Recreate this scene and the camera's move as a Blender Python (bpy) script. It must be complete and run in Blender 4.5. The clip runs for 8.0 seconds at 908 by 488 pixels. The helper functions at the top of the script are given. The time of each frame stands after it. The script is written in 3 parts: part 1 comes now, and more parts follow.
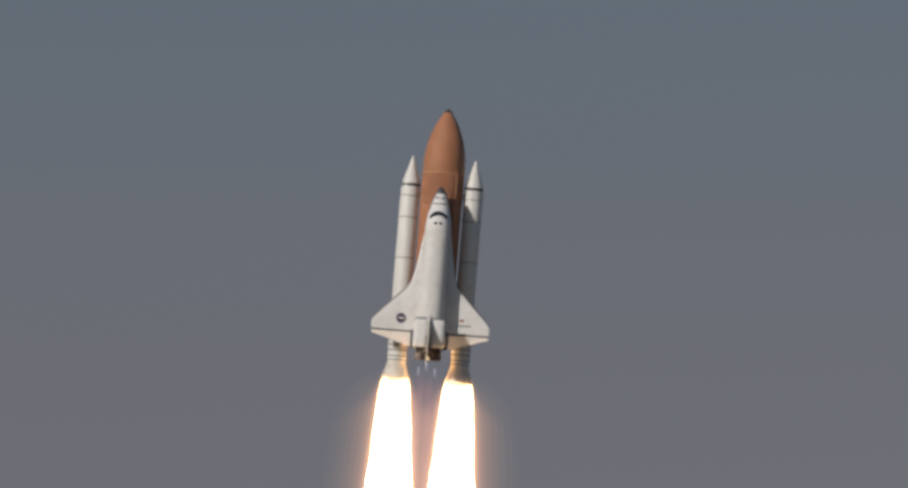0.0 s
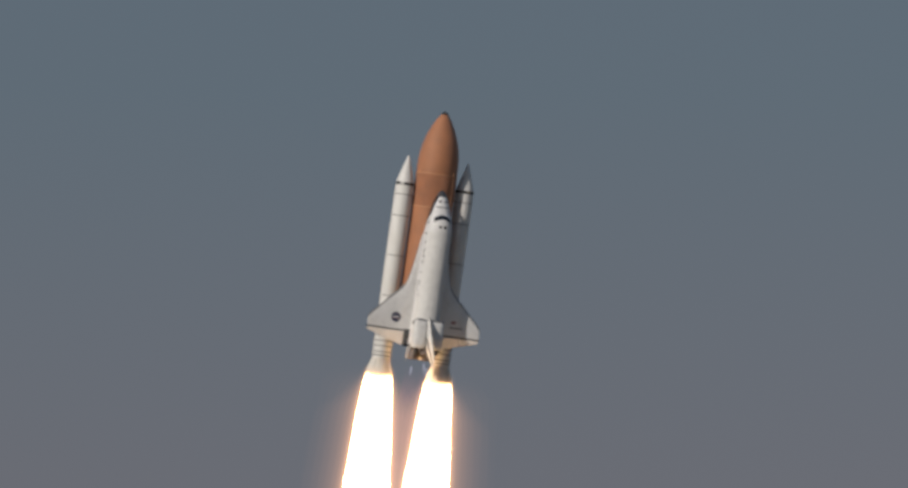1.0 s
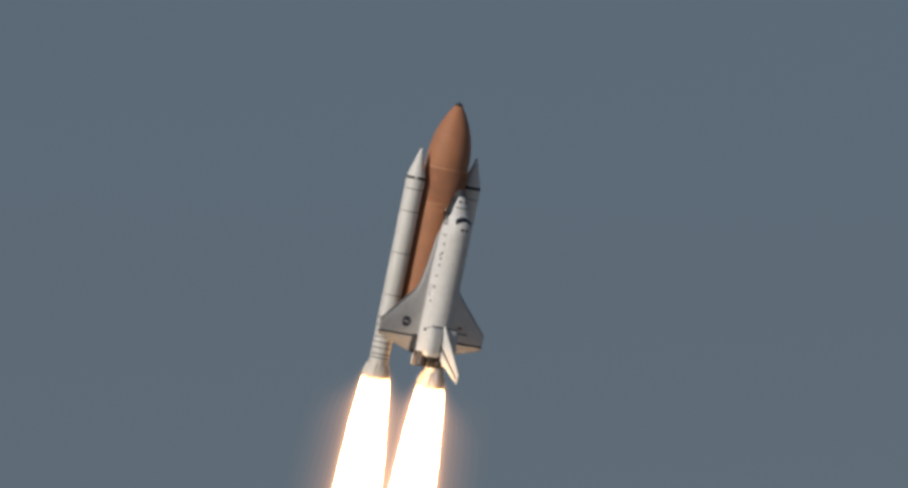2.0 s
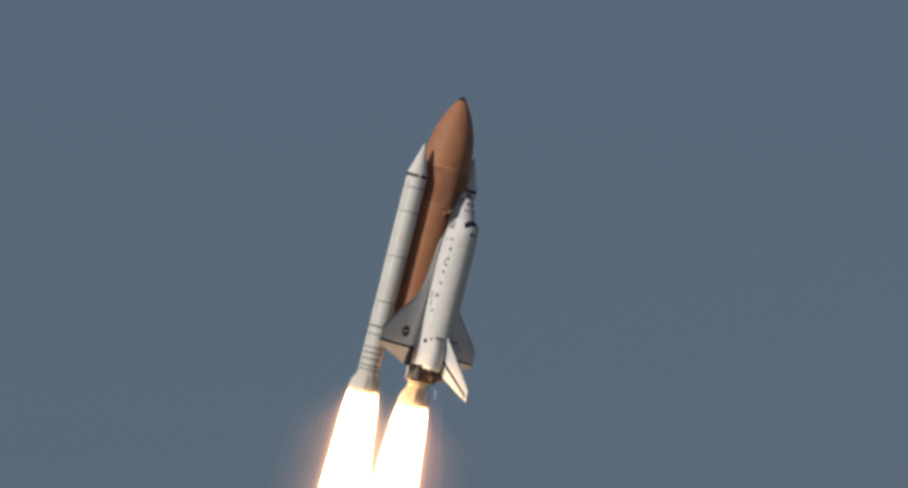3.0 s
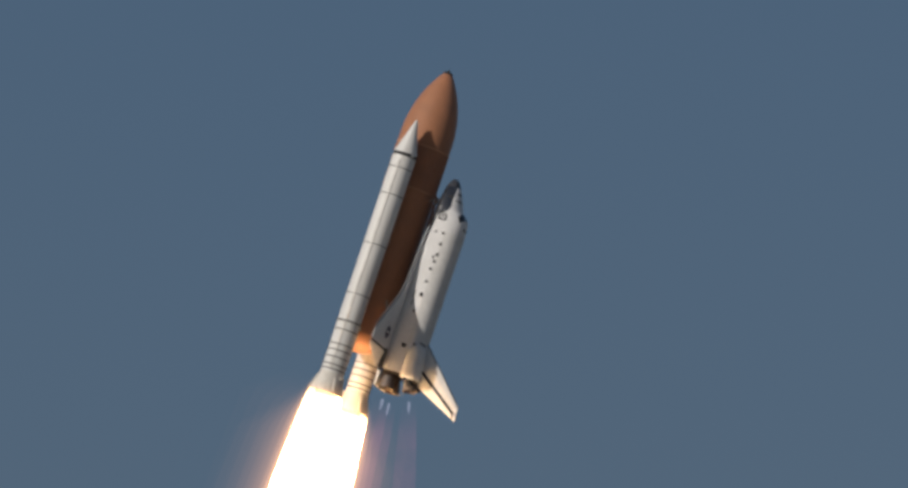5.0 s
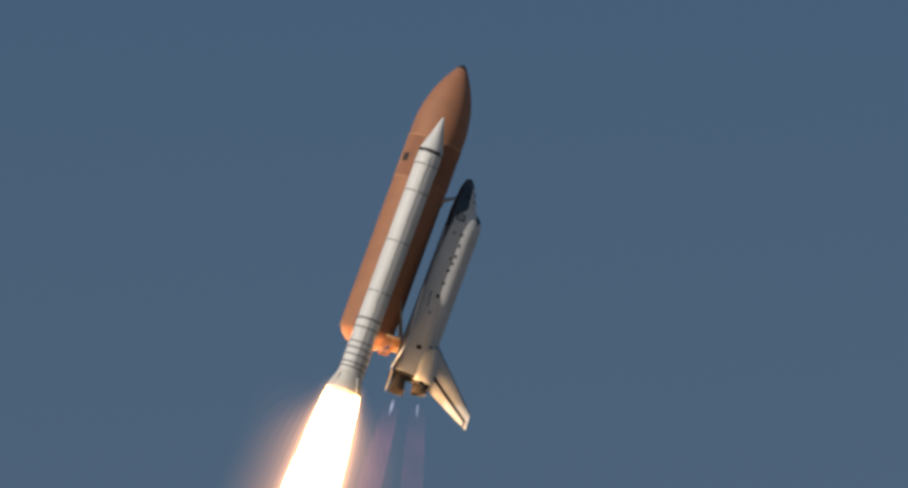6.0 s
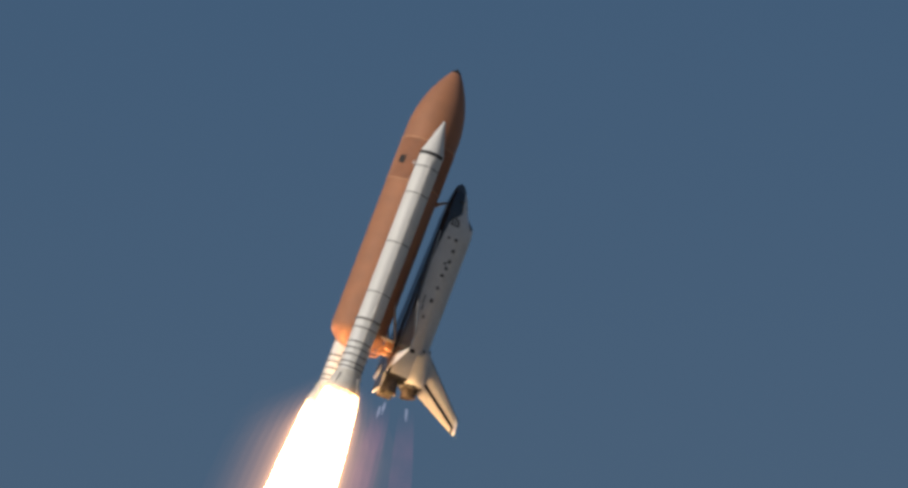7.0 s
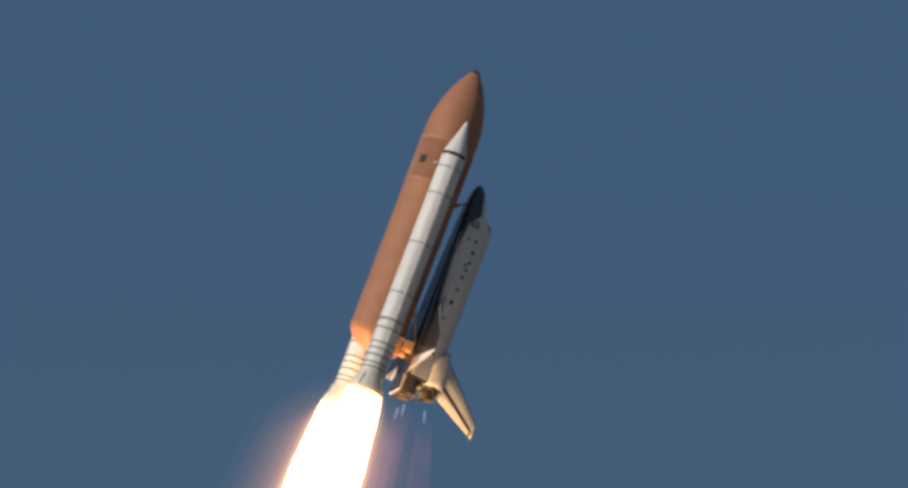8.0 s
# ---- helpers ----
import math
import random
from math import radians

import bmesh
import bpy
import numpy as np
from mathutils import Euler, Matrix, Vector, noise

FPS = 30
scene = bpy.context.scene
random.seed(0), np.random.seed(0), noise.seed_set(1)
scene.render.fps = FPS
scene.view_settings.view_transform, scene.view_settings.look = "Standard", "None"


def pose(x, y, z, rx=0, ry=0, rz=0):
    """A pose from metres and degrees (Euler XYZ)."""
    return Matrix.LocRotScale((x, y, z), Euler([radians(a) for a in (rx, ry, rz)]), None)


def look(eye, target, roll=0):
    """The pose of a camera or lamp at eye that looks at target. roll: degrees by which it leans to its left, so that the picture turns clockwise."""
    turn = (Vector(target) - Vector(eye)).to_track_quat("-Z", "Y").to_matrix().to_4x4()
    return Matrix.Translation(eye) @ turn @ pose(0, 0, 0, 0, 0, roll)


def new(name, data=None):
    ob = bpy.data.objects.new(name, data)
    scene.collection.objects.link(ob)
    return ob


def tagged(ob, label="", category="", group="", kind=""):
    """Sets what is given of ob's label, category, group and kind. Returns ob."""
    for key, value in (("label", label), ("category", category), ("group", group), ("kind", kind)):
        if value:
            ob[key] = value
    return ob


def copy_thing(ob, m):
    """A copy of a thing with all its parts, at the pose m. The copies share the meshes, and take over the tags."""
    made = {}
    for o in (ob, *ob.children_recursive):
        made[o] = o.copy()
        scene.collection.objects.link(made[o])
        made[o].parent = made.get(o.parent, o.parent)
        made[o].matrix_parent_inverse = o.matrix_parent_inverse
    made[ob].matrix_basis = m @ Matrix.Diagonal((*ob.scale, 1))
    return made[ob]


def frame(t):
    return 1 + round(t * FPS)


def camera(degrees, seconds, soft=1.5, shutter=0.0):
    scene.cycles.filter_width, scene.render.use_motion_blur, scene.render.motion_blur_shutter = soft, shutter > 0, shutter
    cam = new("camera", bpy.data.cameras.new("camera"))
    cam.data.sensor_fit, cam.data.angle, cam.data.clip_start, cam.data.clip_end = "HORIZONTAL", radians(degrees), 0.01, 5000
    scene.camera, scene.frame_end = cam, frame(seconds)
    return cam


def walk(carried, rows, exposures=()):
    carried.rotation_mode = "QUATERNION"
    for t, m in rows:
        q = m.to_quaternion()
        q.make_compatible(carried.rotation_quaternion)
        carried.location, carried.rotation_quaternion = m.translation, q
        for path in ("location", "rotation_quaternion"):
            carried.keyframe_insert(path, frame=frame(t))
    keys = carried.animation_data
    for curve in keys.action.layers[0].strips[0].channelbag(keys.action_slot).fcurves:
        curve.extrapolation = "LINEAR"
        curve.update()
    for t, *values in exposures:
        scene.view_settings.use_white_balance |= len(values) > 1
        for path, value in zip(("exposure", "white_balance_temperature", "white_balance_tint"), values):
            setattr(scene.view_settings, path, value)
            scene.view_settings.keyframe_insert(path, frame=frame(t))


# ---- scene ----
# A shuttle launch filmed by a tracking camera on the ground through a very long lens.
# Stack space: x to the orbiter's right wing, -y to the orbiter, z up the tank's axis, z = 0 near the booster skirts.

# ---- the camera's aim (seconds, degrees up, degrees right) and the stack's flight (seconds, place, turn) ----
CAMERA_ROWS = [
    (0.0, 8.6918, 0.0578),
    (0.1, 8.7178, -0.0284),
    (0.2, 8.7536, -0.1146),
    (0.3, 8.7988, -0.2003),
    (0.4, 8.8534, -0.2854),
    (0.5, 8.9169, -0.3691),
    (0.6, 8.9942, -0.4492),
    (0.7, 9.0784, -0.5294),
    (0.8, 9.1609, -0.6144),
    (0.9, 9.2500, -0.7020),
    (1.0, 9.3529, -0.7904),
    (1.1, 9.4714, -0.8794),
    (1.2, 9.6007, -0.9697),
    (1.3, 9.7370, -1.0608),
    (1.4, 9.8772, -1.1522),
    (1.5, 10.0176, -1.2439),
    (1.6, 10.1567, -1.3349),
    (1.7, 10.2988, -1.4254),
    (1.8, 10.4480, -1.5157),
    (1.9, 10.6049, -1.6058),
    (2.0, 10.7689, -1.6957),
    (2.1, 10.9398, -1.7852),
    (2.2, 11.1169, -1.8743),
    (2.3, 11.2999, -1.9630),
    (2.4, 11.4883, -2.0513),
    (2.5, 11.6816, -2.1389),
    (2.6, 11.8793, -2.2259),
    (2.7, 12.0810, -2.3122),
    (2.8, 12.2861, -2.3976),
    (2.9, 12.4940, -2.4824),
    (3.0, 12.7036, -2.5664),
    (3.1, 12.9139, -2.6499),
    (3.2, 13.1243, -2.7329),
    (3.3, 13.3345, -2.8158),
    (3.4, 13.5444, -2.8983),
    (3.5, 13.7537, -2.9807),
    (3.6, 13.9622, -3.0633),
    (3.7, 14.1697, -3.1465),
    (3.8, 14.3766, -3.2307),
    (3.9, 14.5830, -3.3163),
    (4.0, 14.7888, -3.4034),
    (4.1, 14.9942, -3.4923),
    (4.2, 15.1988, -3.5813),
    (4.3, 15.4024, -3.6686),
    (4.4, 15.6049, -3.7524),
    (4.5, 15.8057, -3.8308),
    (4.6, 16.0056, -3.9043),
    (4.7, 16.1980, -3.9770),
    (4.8, 16.3804, -4.0533),
    (4.9, 16.5534, -4.1342),
    (5.0, 16.7186, -4.2189),
    (5.1, 16.8774, -4.3069),
    (5.2, 17.0316, -4.3975),
    (5.3, 17.1828, -4.4900),
    (5.4, 17.3326, -4.5840),
    (5.5, 17.4826, -4.6787),
    (5.6, 17.6347, -4.7734),
    (5.7, 17.7907, -4.8677),
    (5.8, 17.9522, -4.9610),
    (5.9, 18.1194, -5.0524),
    (6.0, 18.2854, -5.1415),
    (6.1, 18.4430, -5.2273),
    (6.2, 18.5912, -5.3107),
    (6.3, 18.7305, -5.3926),
    (6.4, 18.8618, -5.4742),
    (6.5, 18.9862, -5.5566),
    (6.6, 19.1042, -5.6406),
    (6.7, 19.2168, -5.7258),
    (6.8, 19.3255, -5.8115),
    (6.9, 19.4317, -5.8969),
    (7.0, 19.5371, -5.9814),
    (7.1, 19.6445, -6.0611),
    (7.2, 19.7539, -6.1416),
    (7.3, 19.8651, -6.2296),
    (7.4, 19.9816, -6.3218),
    (7.5, 20.1065, -6.4164),
    (7.6, 20.2413, -6.5130),
    (7.7, 20.3862, -6.6128),
    (7.8, 20.5409, -6.7148),
    (7.9, 20.7051, -6.8187),
    (8.0, 20.8790, -6.9235),
]
FLIGHT_ROWS = [
    (0.00, -2.26, 3159.50, 457.93, 5.096, 4.721, -0.655),
    (0.20, -12.50, 3197.01, 466.94, 6.147, 5.043, 2.630),
    (0.40, -22.87, 3219.07, 475.99, 7.247, 5.311, 6.012),
    (0.60, -33.22, 3227.05, 485.06, 8.126, 5.500, 9.404),
    (0.80, -43.45, 3222.46, 494.16, 8.912, 5.579, 12.848),
    (1.00, -53.48, 3206.95, 503.35, 9.957, 5.492, 16.470),
    (1.20, -63.29, 3182.13, 512.62, 11.466, 5.175, 20.321),
    (1.40, -72.80, 3149.36, 521.95, 13.192, 4.652, 24.161),
    (1.60, -81.91, 3109.85, 531.26, 14.805, 4.030, 27.683),
    (1.80, -90.64, 3064.74, 540.47, 16.014, 3.430, 31.209),
    (2.00, -98.96, 3015.16, 549.54, 16.707, 2.938, 35.051),
    (2.20, -106.87, 2962.41, 558.50, 16.686, 2.794, 38.624),
    (2.40, -114.34, 2907.87, 567.42, 16.182, 2.956, 41.697),
    (2.60, -121.41, 2852.87, 576.36, 16.175, 2.871, 44.881),
    (2.80, -128.15, 2798.51, 585.39, 16.432, 2.787, 47.411),
    (3.00, -134.57, 2745.53, 594.52, 16.898, 2.721, 49.121),
    (3.20, -140.75, 2694.19, 603.68, 17.330, 2.486, 51.081),
    (3.40, -146.74, 2644.79, 612.81, 17.679, 2.132, 53.468),
    (3.60, -152.57, 2597.60, 621.94, 17.966, 1.784, 56.201),
    (3.80, -158.28, 2553.01, 631.06, 18.251, 1.421, 59.227),
    (4.00, -163.87, 2511.40, 640.20, 18.596, 0.906, 62.502),
    (4.20, -169.38, 2473.15, 649.38, 19.014, 0.180, 65.818),
    (4.40, -174.86, 2438.36, 658.62, 19.376, -0.491, 68.833),
    (4.60, -180.34, 2407.09, 667.92, 19.560, -0.813, 71.312),
    (4.80, -185.89, 2379.56, 677.36, 19.660, -1.103, 73.728),
    (5.00, -191.59, 2355.96, 687.03, 19.785, -1.798, 76.636),
    (5.20, -197.48, 2336.18, 696.92, 19.741, -3.110, 80.604),
    (5.40, -203.56, 2319.83, 706.97, 19.180, -5.555, 86.843),
    (5.60, -209.77, 2306.15, 716.98, 18.972, -7.167, 91.712),
    (5.80, -216.07, 2294.35, 726.78, 19.136, -7.788, 95.061),
    (6.00, -222.39, 2283.96, 736.27, 19.332, -7.961, 98.007),
    (6.20, -228.64, 2274.85, 745.43, 19.256, -8.037, 100.833),
    (6.40, -234.85, 2266.97, 754.37, 19.003, -8.147, 103.459),
    (6.60, -241.13, 2260.19, 763.20, 18.788, -8.382, 105.711),
    (6.80, -247.47, 2254.18, 772.02, 18.683, -8.708, 107.609),
    (7.00, -253.80, 2248.43, 780.83, 18.628, -8.927, 109.323),
    (7.20, -260.04, 2242.39, 789.66, 18.571, -8.878, 110.917),
    (7.40, -266.12, 2235.52, 798.52, 18.475, -8.762, 112.332),
    (7.60, -271.99, 2227.27, 807.42, 18.303, -8.853, 113.503),
    (7.80, -277.59, 2216.90, 816.34, 18.060, -9.213, 114.443),
    (8.00, -282.74, 2203.51, 825.28, 17.795, -9.717, 115.235),
]

scene.cycles.transparent_max_bounces = 96   # layered glow shells
cam = camera(3.283, 8.0, soft=3.2, shutter=0.3)
walk(cam, [(t, pose(0, 0, 2.0, 90 + up, 0, -right)) for t, up, right in CAMERA_ROWS],
     exposures=[(0.0, 0.0), (8.0, 0.0)])

# ---- sky and sun ----
SUN_WAY = Vector((-0.612, -0.706, 0.355)).normalized()   # towards the sun


def make_world():
    world = bpy.data.worlds.new("sky")
    scene.world = world
    world.use_nodes = True
    nt = world.node_tree
    nt.nodes.clear()
    out = nt.nodes.new("ShaderNodeOutputWorld")
    back = nt.nodes.new("ShaderNodeBackground")
    sky = nt.nodes.new("ShaderNodeTexSky")
    sky.sky_type = "NISHITA"
    sky.sun_disc = False
    sky.sun_elevation = math.asin(SUN_WAY.z)
    sky.sun_rotation = math.atan2(SUN_WAY.x, SUN_WAY.y)
    sky.altitude = 0
    sky.air_density = 1.0
    sky.dust_density = 1.0
    sky.ozone_density = 2.0
    # morning haze that thins out with height
    geo = nt.nodes.new("ShaderNodeTexCoord")
    sep = nt.nodes.new("ShaderNodeSeparateXYZ")
    nt.links.new(geo.outputs["Generated"], sep.inputs[0])
    ramp = nt.nodes.new("ShaderNodeValToRGB")
    ramp.color_ramp.interpolation = "LINEAR"
    stops = [(0.0, (2.0, 1.8, 1.75)), (0.09, (1.75, 1.5, 1.5)), (0.145, (1.36, 1.15, 1.24)), (0.172, (1.02, 1.19, 1.37)),
             (0.26, (0.83, 1.22, 1.68)), (0.36, (0.42, 0.95, 1.76)), (0.60, (0.45, 0.85, 1.6)), (1.0, (0.42, 0.8, 1.55))]
    els = ramp.color_ramp.elements
    els[0].position, els[1].position = stops[0][0], stops[-1][0]
    els[0].color, els[1].color = (*[c / 2.5 for c in stops[0][1]], 1), (*[c / 2.5 for c in stops[-1][1]], 1)
    for p, c in stops[1:-1]:
        e = els.new(p)
        e.color = (*[v / 2.5 for v in c], 1)
    nt.links.new(sep.outputs["Z"], ramp.inputs[0])
    gain = nt.nodes.new("ShaderNodeVectorMath")
    gain.operation = "SCALE"
    gain.inputs["Scale"].default_value = 2.5
    nt.links.new(ramp.outputs[0], gain.inputs[0])
    mix = nt.nodes.new("ShaderNodeMix")
    mix.data_type = "RGBA"
    mix.inputs[0].default_value = 0.85
    nt.links.new(sky.outputs[0], mix.inputs[6])
    nt.links.new(gain.outputs[0], mix.inputs[7])
    back.inputs["Strength"].default_value = 0.09
    nt.links.new(mix.outputs[2], back.inputs["Color"])
    nt.links.new(back.outputs[0], out.inputs[0])


make_world()
sun_data = bpy.data.lights.new("sun", "SUN")
sun_data.energy = 2.75
sun_data.angle = radians(0.53)
sun_data.color = (1.0, 0.92, 0.83)
sun = new("sun", sun_data)
sun.matrix_world = look(SUN_WAY * 4000, (0, 0, 0))


# ---- materials ----
def material(name, colour, rough=0.6, metal=0.0, spread=0.08, scale=0.6, fine=7.0, bump=0.03, dirt=None, dirt_amount=0.0,
             streaks=False, ior=1.5, sheen=0.0):
    """A surface with broad stains, fine grain and slight relief, in metres."""
    m = bpy.data.materials.new(name)
    m.use_nodes = True
    nt = m.node_tree
    bsdf = nt.nodes["Principled BSDF"]
    bsdf.inputs["Roughness"].default_value = rough
    bsdf.inputs["Metallic"].default_value = metal
    bsdf.inputs["IOR"].default_value = ior
    # bluish sheen on the foam stands in for haze in the air
    bsdf.inputs["Sheen Weight"].default_value = sheen
    bsdf.inputs["Sheen Roughness"].default_value = 0.6
    bsdf.inputs["Sheen Tint"].default_value = (0.7, 0.82, 1.0, 1)
    tc = nt.nodes.new("ShaderNodeTexCoord")
    src = tc.outputs["Object"]
    if streaks:
        mp = nt.nodes.new("ShaderNodeMapping")
        mp.inputs["Scale"].default_value = (1, 1, 0.12)
        nt.links.new(src, mp.inputs[0])
        src = mp.outputs[0]

    def noise_node(sc, detail):
        n = nt.nodes.new("ShaderNodeTexNoise")
        n.inputs["Scale"].default_value = sc
        n.inputs["Detail"].default_value = detail
        nt.links.new(src, n.inputs["Vector"])
        return n.outputs[0]
    broad, grain = noise_node(scale, 4), noise_node(fine, 3)

    def blend(a_sock, a_col, b_col, fac_sock, lo, hi):
        rng = nt.nodes.new("ShaderNodeMapRange")
        rng.inputs[1].default_value, rng.inputs[2].default_value = lo, hi
        nt.links.new(fac_sock, rng.inputs[0])
        mx = nt.nodes.new("ShaderNodeMix")
        mx.data_type = "RGBA"
        nt.links.new(rng.outputs[0], mx.inputs[0])
        if a_sock:
            nt.links.new(a_sock, mx.inputs[6])
        else:
            mx.inputs[6].default_value = (*a_col, 1)
        mx.inputs[7].default_value = (*b_col, 1)
        return mx, rng
    lowc = tuple(c * (1 - spread) for c in colour)
    highc = tuple(min(1, c * (1 + spread)) for c in colour)
    mx, _ = blend(None, lowc, highc, broad, 0.3, 0.7)
    last = mx.outputs[2]
    mul = nt.nodes.new("ShaderNodeMix")
    mul.data_type, mul.blend_type = "RGBA", "MULTIPLY"
    mul.inputs[0].default_value = min(1.0, spread * 2.5)
    nt.links.new(last, mul.inputs[6])
    nt.links.new(grain, mul.inputs[7])
    bright = nt.nodes.new("ShaderNodeMix")
    bright.data_type = "RGBA"
    bright.inputs[0].default_value = 0.5
    nt.links.new(last, bright.inputs[6])
    nt.links.new(mul.outputs[2], bright.inputs[7])
    last = bright.outputs[2]
    if dirt:
        n2 = noise_node(scale * 2.3, 6)
        mx2, rng = blend(last, None, dirt, n2, 0.5, 0.75)
        rng.inputs[4].default_value = dirt_amount
        last = mx2.outputs[2]
    nt.links.new(last, bsdf.inputs["Base Color"])
    bp = nt.nodes.new("ShaderNodeBump")
    bp.inputs["Strength"].default_value = 0.4
    bp.inputs["Distance"].default_value = bump
    nt.links.new(grain, bp.inputs["Height"])
    nt.links.new(bp.outputs[0], bsdf.inputs["Normal"])
    return m


def glow(name, colour, strength, clear=False, z_low=None, z_high=None, mottled=0.0, scale=0.4):
    """Burning gas, and the painted glow round flames: it gives off light; clear gas lets what is behind it through.
    z_low to z_high: it fades in along its axis.
    """
    m = bpy.data.materials.new(name)
    m.use_nodes = True
    nt = m.node_tree
    nt.nodes.clear()
    out = nt.nodes.new("ShaderNodeOutputMaterial")
    em = nt.nodes.new("ShaderNodeEmission")
    em.inputs[0].default_value = (*colour, 1)
    em.inputs[1].default_value = strength
    tc = nt.nodes.new("ShaderNodeTexCoord")
    value = None
    if z_low is not None:
        sep = nt.nodes.new("ShaderNodeSeparateXYZ")
        nt.links.new(tc.outputs["Object"], sep.inputs[0])
        rng = nt.nodes.new("ShaderNodeMapRange")
        rng.interpolation_type = "SMOOTHSTEP"
        rng.inputs[1].default_value, rng.inputs[2].default_value = z_low, z_high
        rng.inputs[3].default_value, rng.inputs[4].default_value = 0.0, strength
        nt.links.new(sep.outputs["Z"], rng.inputs[0])
        value = rng.outputs[0]
    if mottled:
        n = nt.nodes.new("ShaderNodeTexNoise")
        n.inputs["Scale"].default_value = scale
        n.inputs["Detail"].default_value = 4
        nt.links.new(tc.outputs["Object"], n.inputs["Vector"])
        rg = nt.nodes.new("ShaderNodeMapRange")
        rg.inputs[1].default_value, rg.inputs[2].default_value = 0.3, 0.7
        rg.inputs[3].default_value, rg.inputs[4].default_value = 1 - mottled, 1 + mottled
        nt.links.new(n.outputs[0], rg.inputs[0])
        mu = nt.nodes.new("ShaderNodeMath")
        mu.operation = "MULTIPLY"
        nt.links.new(rg.outputs[0], mu.inputs[0])
        if value:
            nt.links.new(value, mu.inputs[1])
        else:
            mu.inputs[1].default_value = strength
        value = mu.outputs[0]
    if value:
        nt.links.new(value, em.inputs[1])
    last = em.outputs[0]
    if clear:
        tr = nt.nodes.new("ShaderNodeBsdfTransparent")
        ad = nt.nodes.new("ShaderNodeAddShader")
        nt.links.new(last, ad.inputs[0])
        nt.links.new(tr.outputs[0], ad.inputs[1])
        last = ad.outputs[0]
    nt.links.new(last, out.inputs[0])
    if strength < 1:
        m.cycles.emission_sampling = "NONE"   # faint gas and glow shells: keeps drawing quick
    return m


FOAM = material("orange_foam", (0.40, 0.148, 0.050), 0.75, ior=1.85, sheen=0.15, spread=0.12, scale=0.35, fine=5, bump=0.04, dirt=(0.36, 0.14, 0.06), dirt_amount=0.5)
FOAM_PALE = material("pale_foam", (0.56, 0.26, 0.11), 0.75, ior=1.85, sheen=0.15, spread=0.12, scale=0.8)
FOAM_INTER = material("ribbed_foam", (0.375, 0.138, 0.049), 0.75, ior=1.85, sheen=0.15, spread=0.14, scale=0.5, fine=6, bump=0.03)
SRB_WHITE = material("booster_white", (0.74, 0.73, 0.70), 0.5, spread=0.05, scale=0.5, dirt=(0.5, 0.47, 0.42), dirt_amount=0.35, streaks=True)
SRB_RING = material("joint_grey", (0.22, 0.21, 0.20), 0.7, spread=0.15, scale=1.5)
SRB_BAND = material("black_band", (0.02, 0.02, 0.022), 0.6, spread=0.2)
SKIRT = material("skirt_white", (0.72, 0.68, 0.61), 0.6, spread=0.08, scale=0.8, dirt=(0.4, 0.34, 0.27), dirt_amount=0.5, streaks=True)
TUNNEL = material("tunnel_cork", (0.71, 0.69, 0.65), 0.8, spread=0.15)
TILE_WHITE = material("white_tiles", (0.74, 0.73, 0.72), 0.65, spread=0.05, scale=0.5, fine=6.5, bump=0.01, dirt=(0.5, 0.49, 0.48), dirt_amount=0.35)
BLANKET = material("white_blanket", (0.70, 0.69, 0.67), 0.85, spread=0.06, scale=0.7, fine=9, bump=0.015, dirt=(0.5, 0.48, 0.46), dirt_amount=0.3)
TILE_BLACK = material("black_tiles", (0.030, 0.032, 0.040), 0.24, spread=0.25, scale=0.6, fine=6.5, bump=0.006, ior=1.8)
CARBON = material("carbon_edge", (0.17, 0.17, 0.175), 0.5, spread=0.2, scale=1.0)
NOSE_DARK = material("nose_carbon", (0.055, 0.055, 0.06), 0.4, ior=1.9, spread=0.2, scale=1.0)
SEAM = material("seam_dark", (0.035, 0.032, 0.03), 0.8, spread=0.2)
METAL = material("engine_metal", (0.17, 0.14, 0.125), 0.6, 0.5, spread=0.2, scale=2)
STRUT = material("strut_metal", (0.5, 0.42, 0.34), 0.5, 0.4, spread=0.2, scale=2)
ENGINE_DARK = material("heat_shield", (0.06, 0.052, 0.048), 0.8, spread=0.3, scale=1.2)
GLASS = material("dark_glass", (0.012, 0.013, 0.016), 0.08, spread=0.1)
BLUE = material("emblem_blue", (0.05, 0.05, 0.09), 0.6, spread=0.1)
RED = material("emblem_red", (0.30, 0.09, 0.08), 0.6, spread=0.1)
WHITE_MARK = material("emblem_white", (0.7, 0.7, 0.7), 0.6, spread=0.05)
GREY_MARK = material("marking_grey", (0.18, 0.18, 0.19), 0.6, spread=0.1)
GROUND = material("scrub_and_sand", (0.26, 0.25, 0.22), 0.95, spread=0.3, scale=0.004, fine=0.15, bump=0.3, dirt=(0.10, 0.12, 0.08), dirt_amount=0.6)
FIRE = glow("burning_exhaust", (1.0, 0.60, 0.27), 11.5, True, -0.3, -3.6, 0.12, 0.25)
# flame fringe, plus haze glow put into emission, in many thin layers: how far beyond the core, in metres; the glow
# falls off outwards
HALO = [0.06 + 9.5 * (k / 27) ** 1.7 for k in range(28)]


def halo_glow(x):
    return 1.15 * math.exp(-x / 0.45) + 0.38 * (math.exp(-x / 3.3) - math.exp(-HALO[-1] / 3.3))


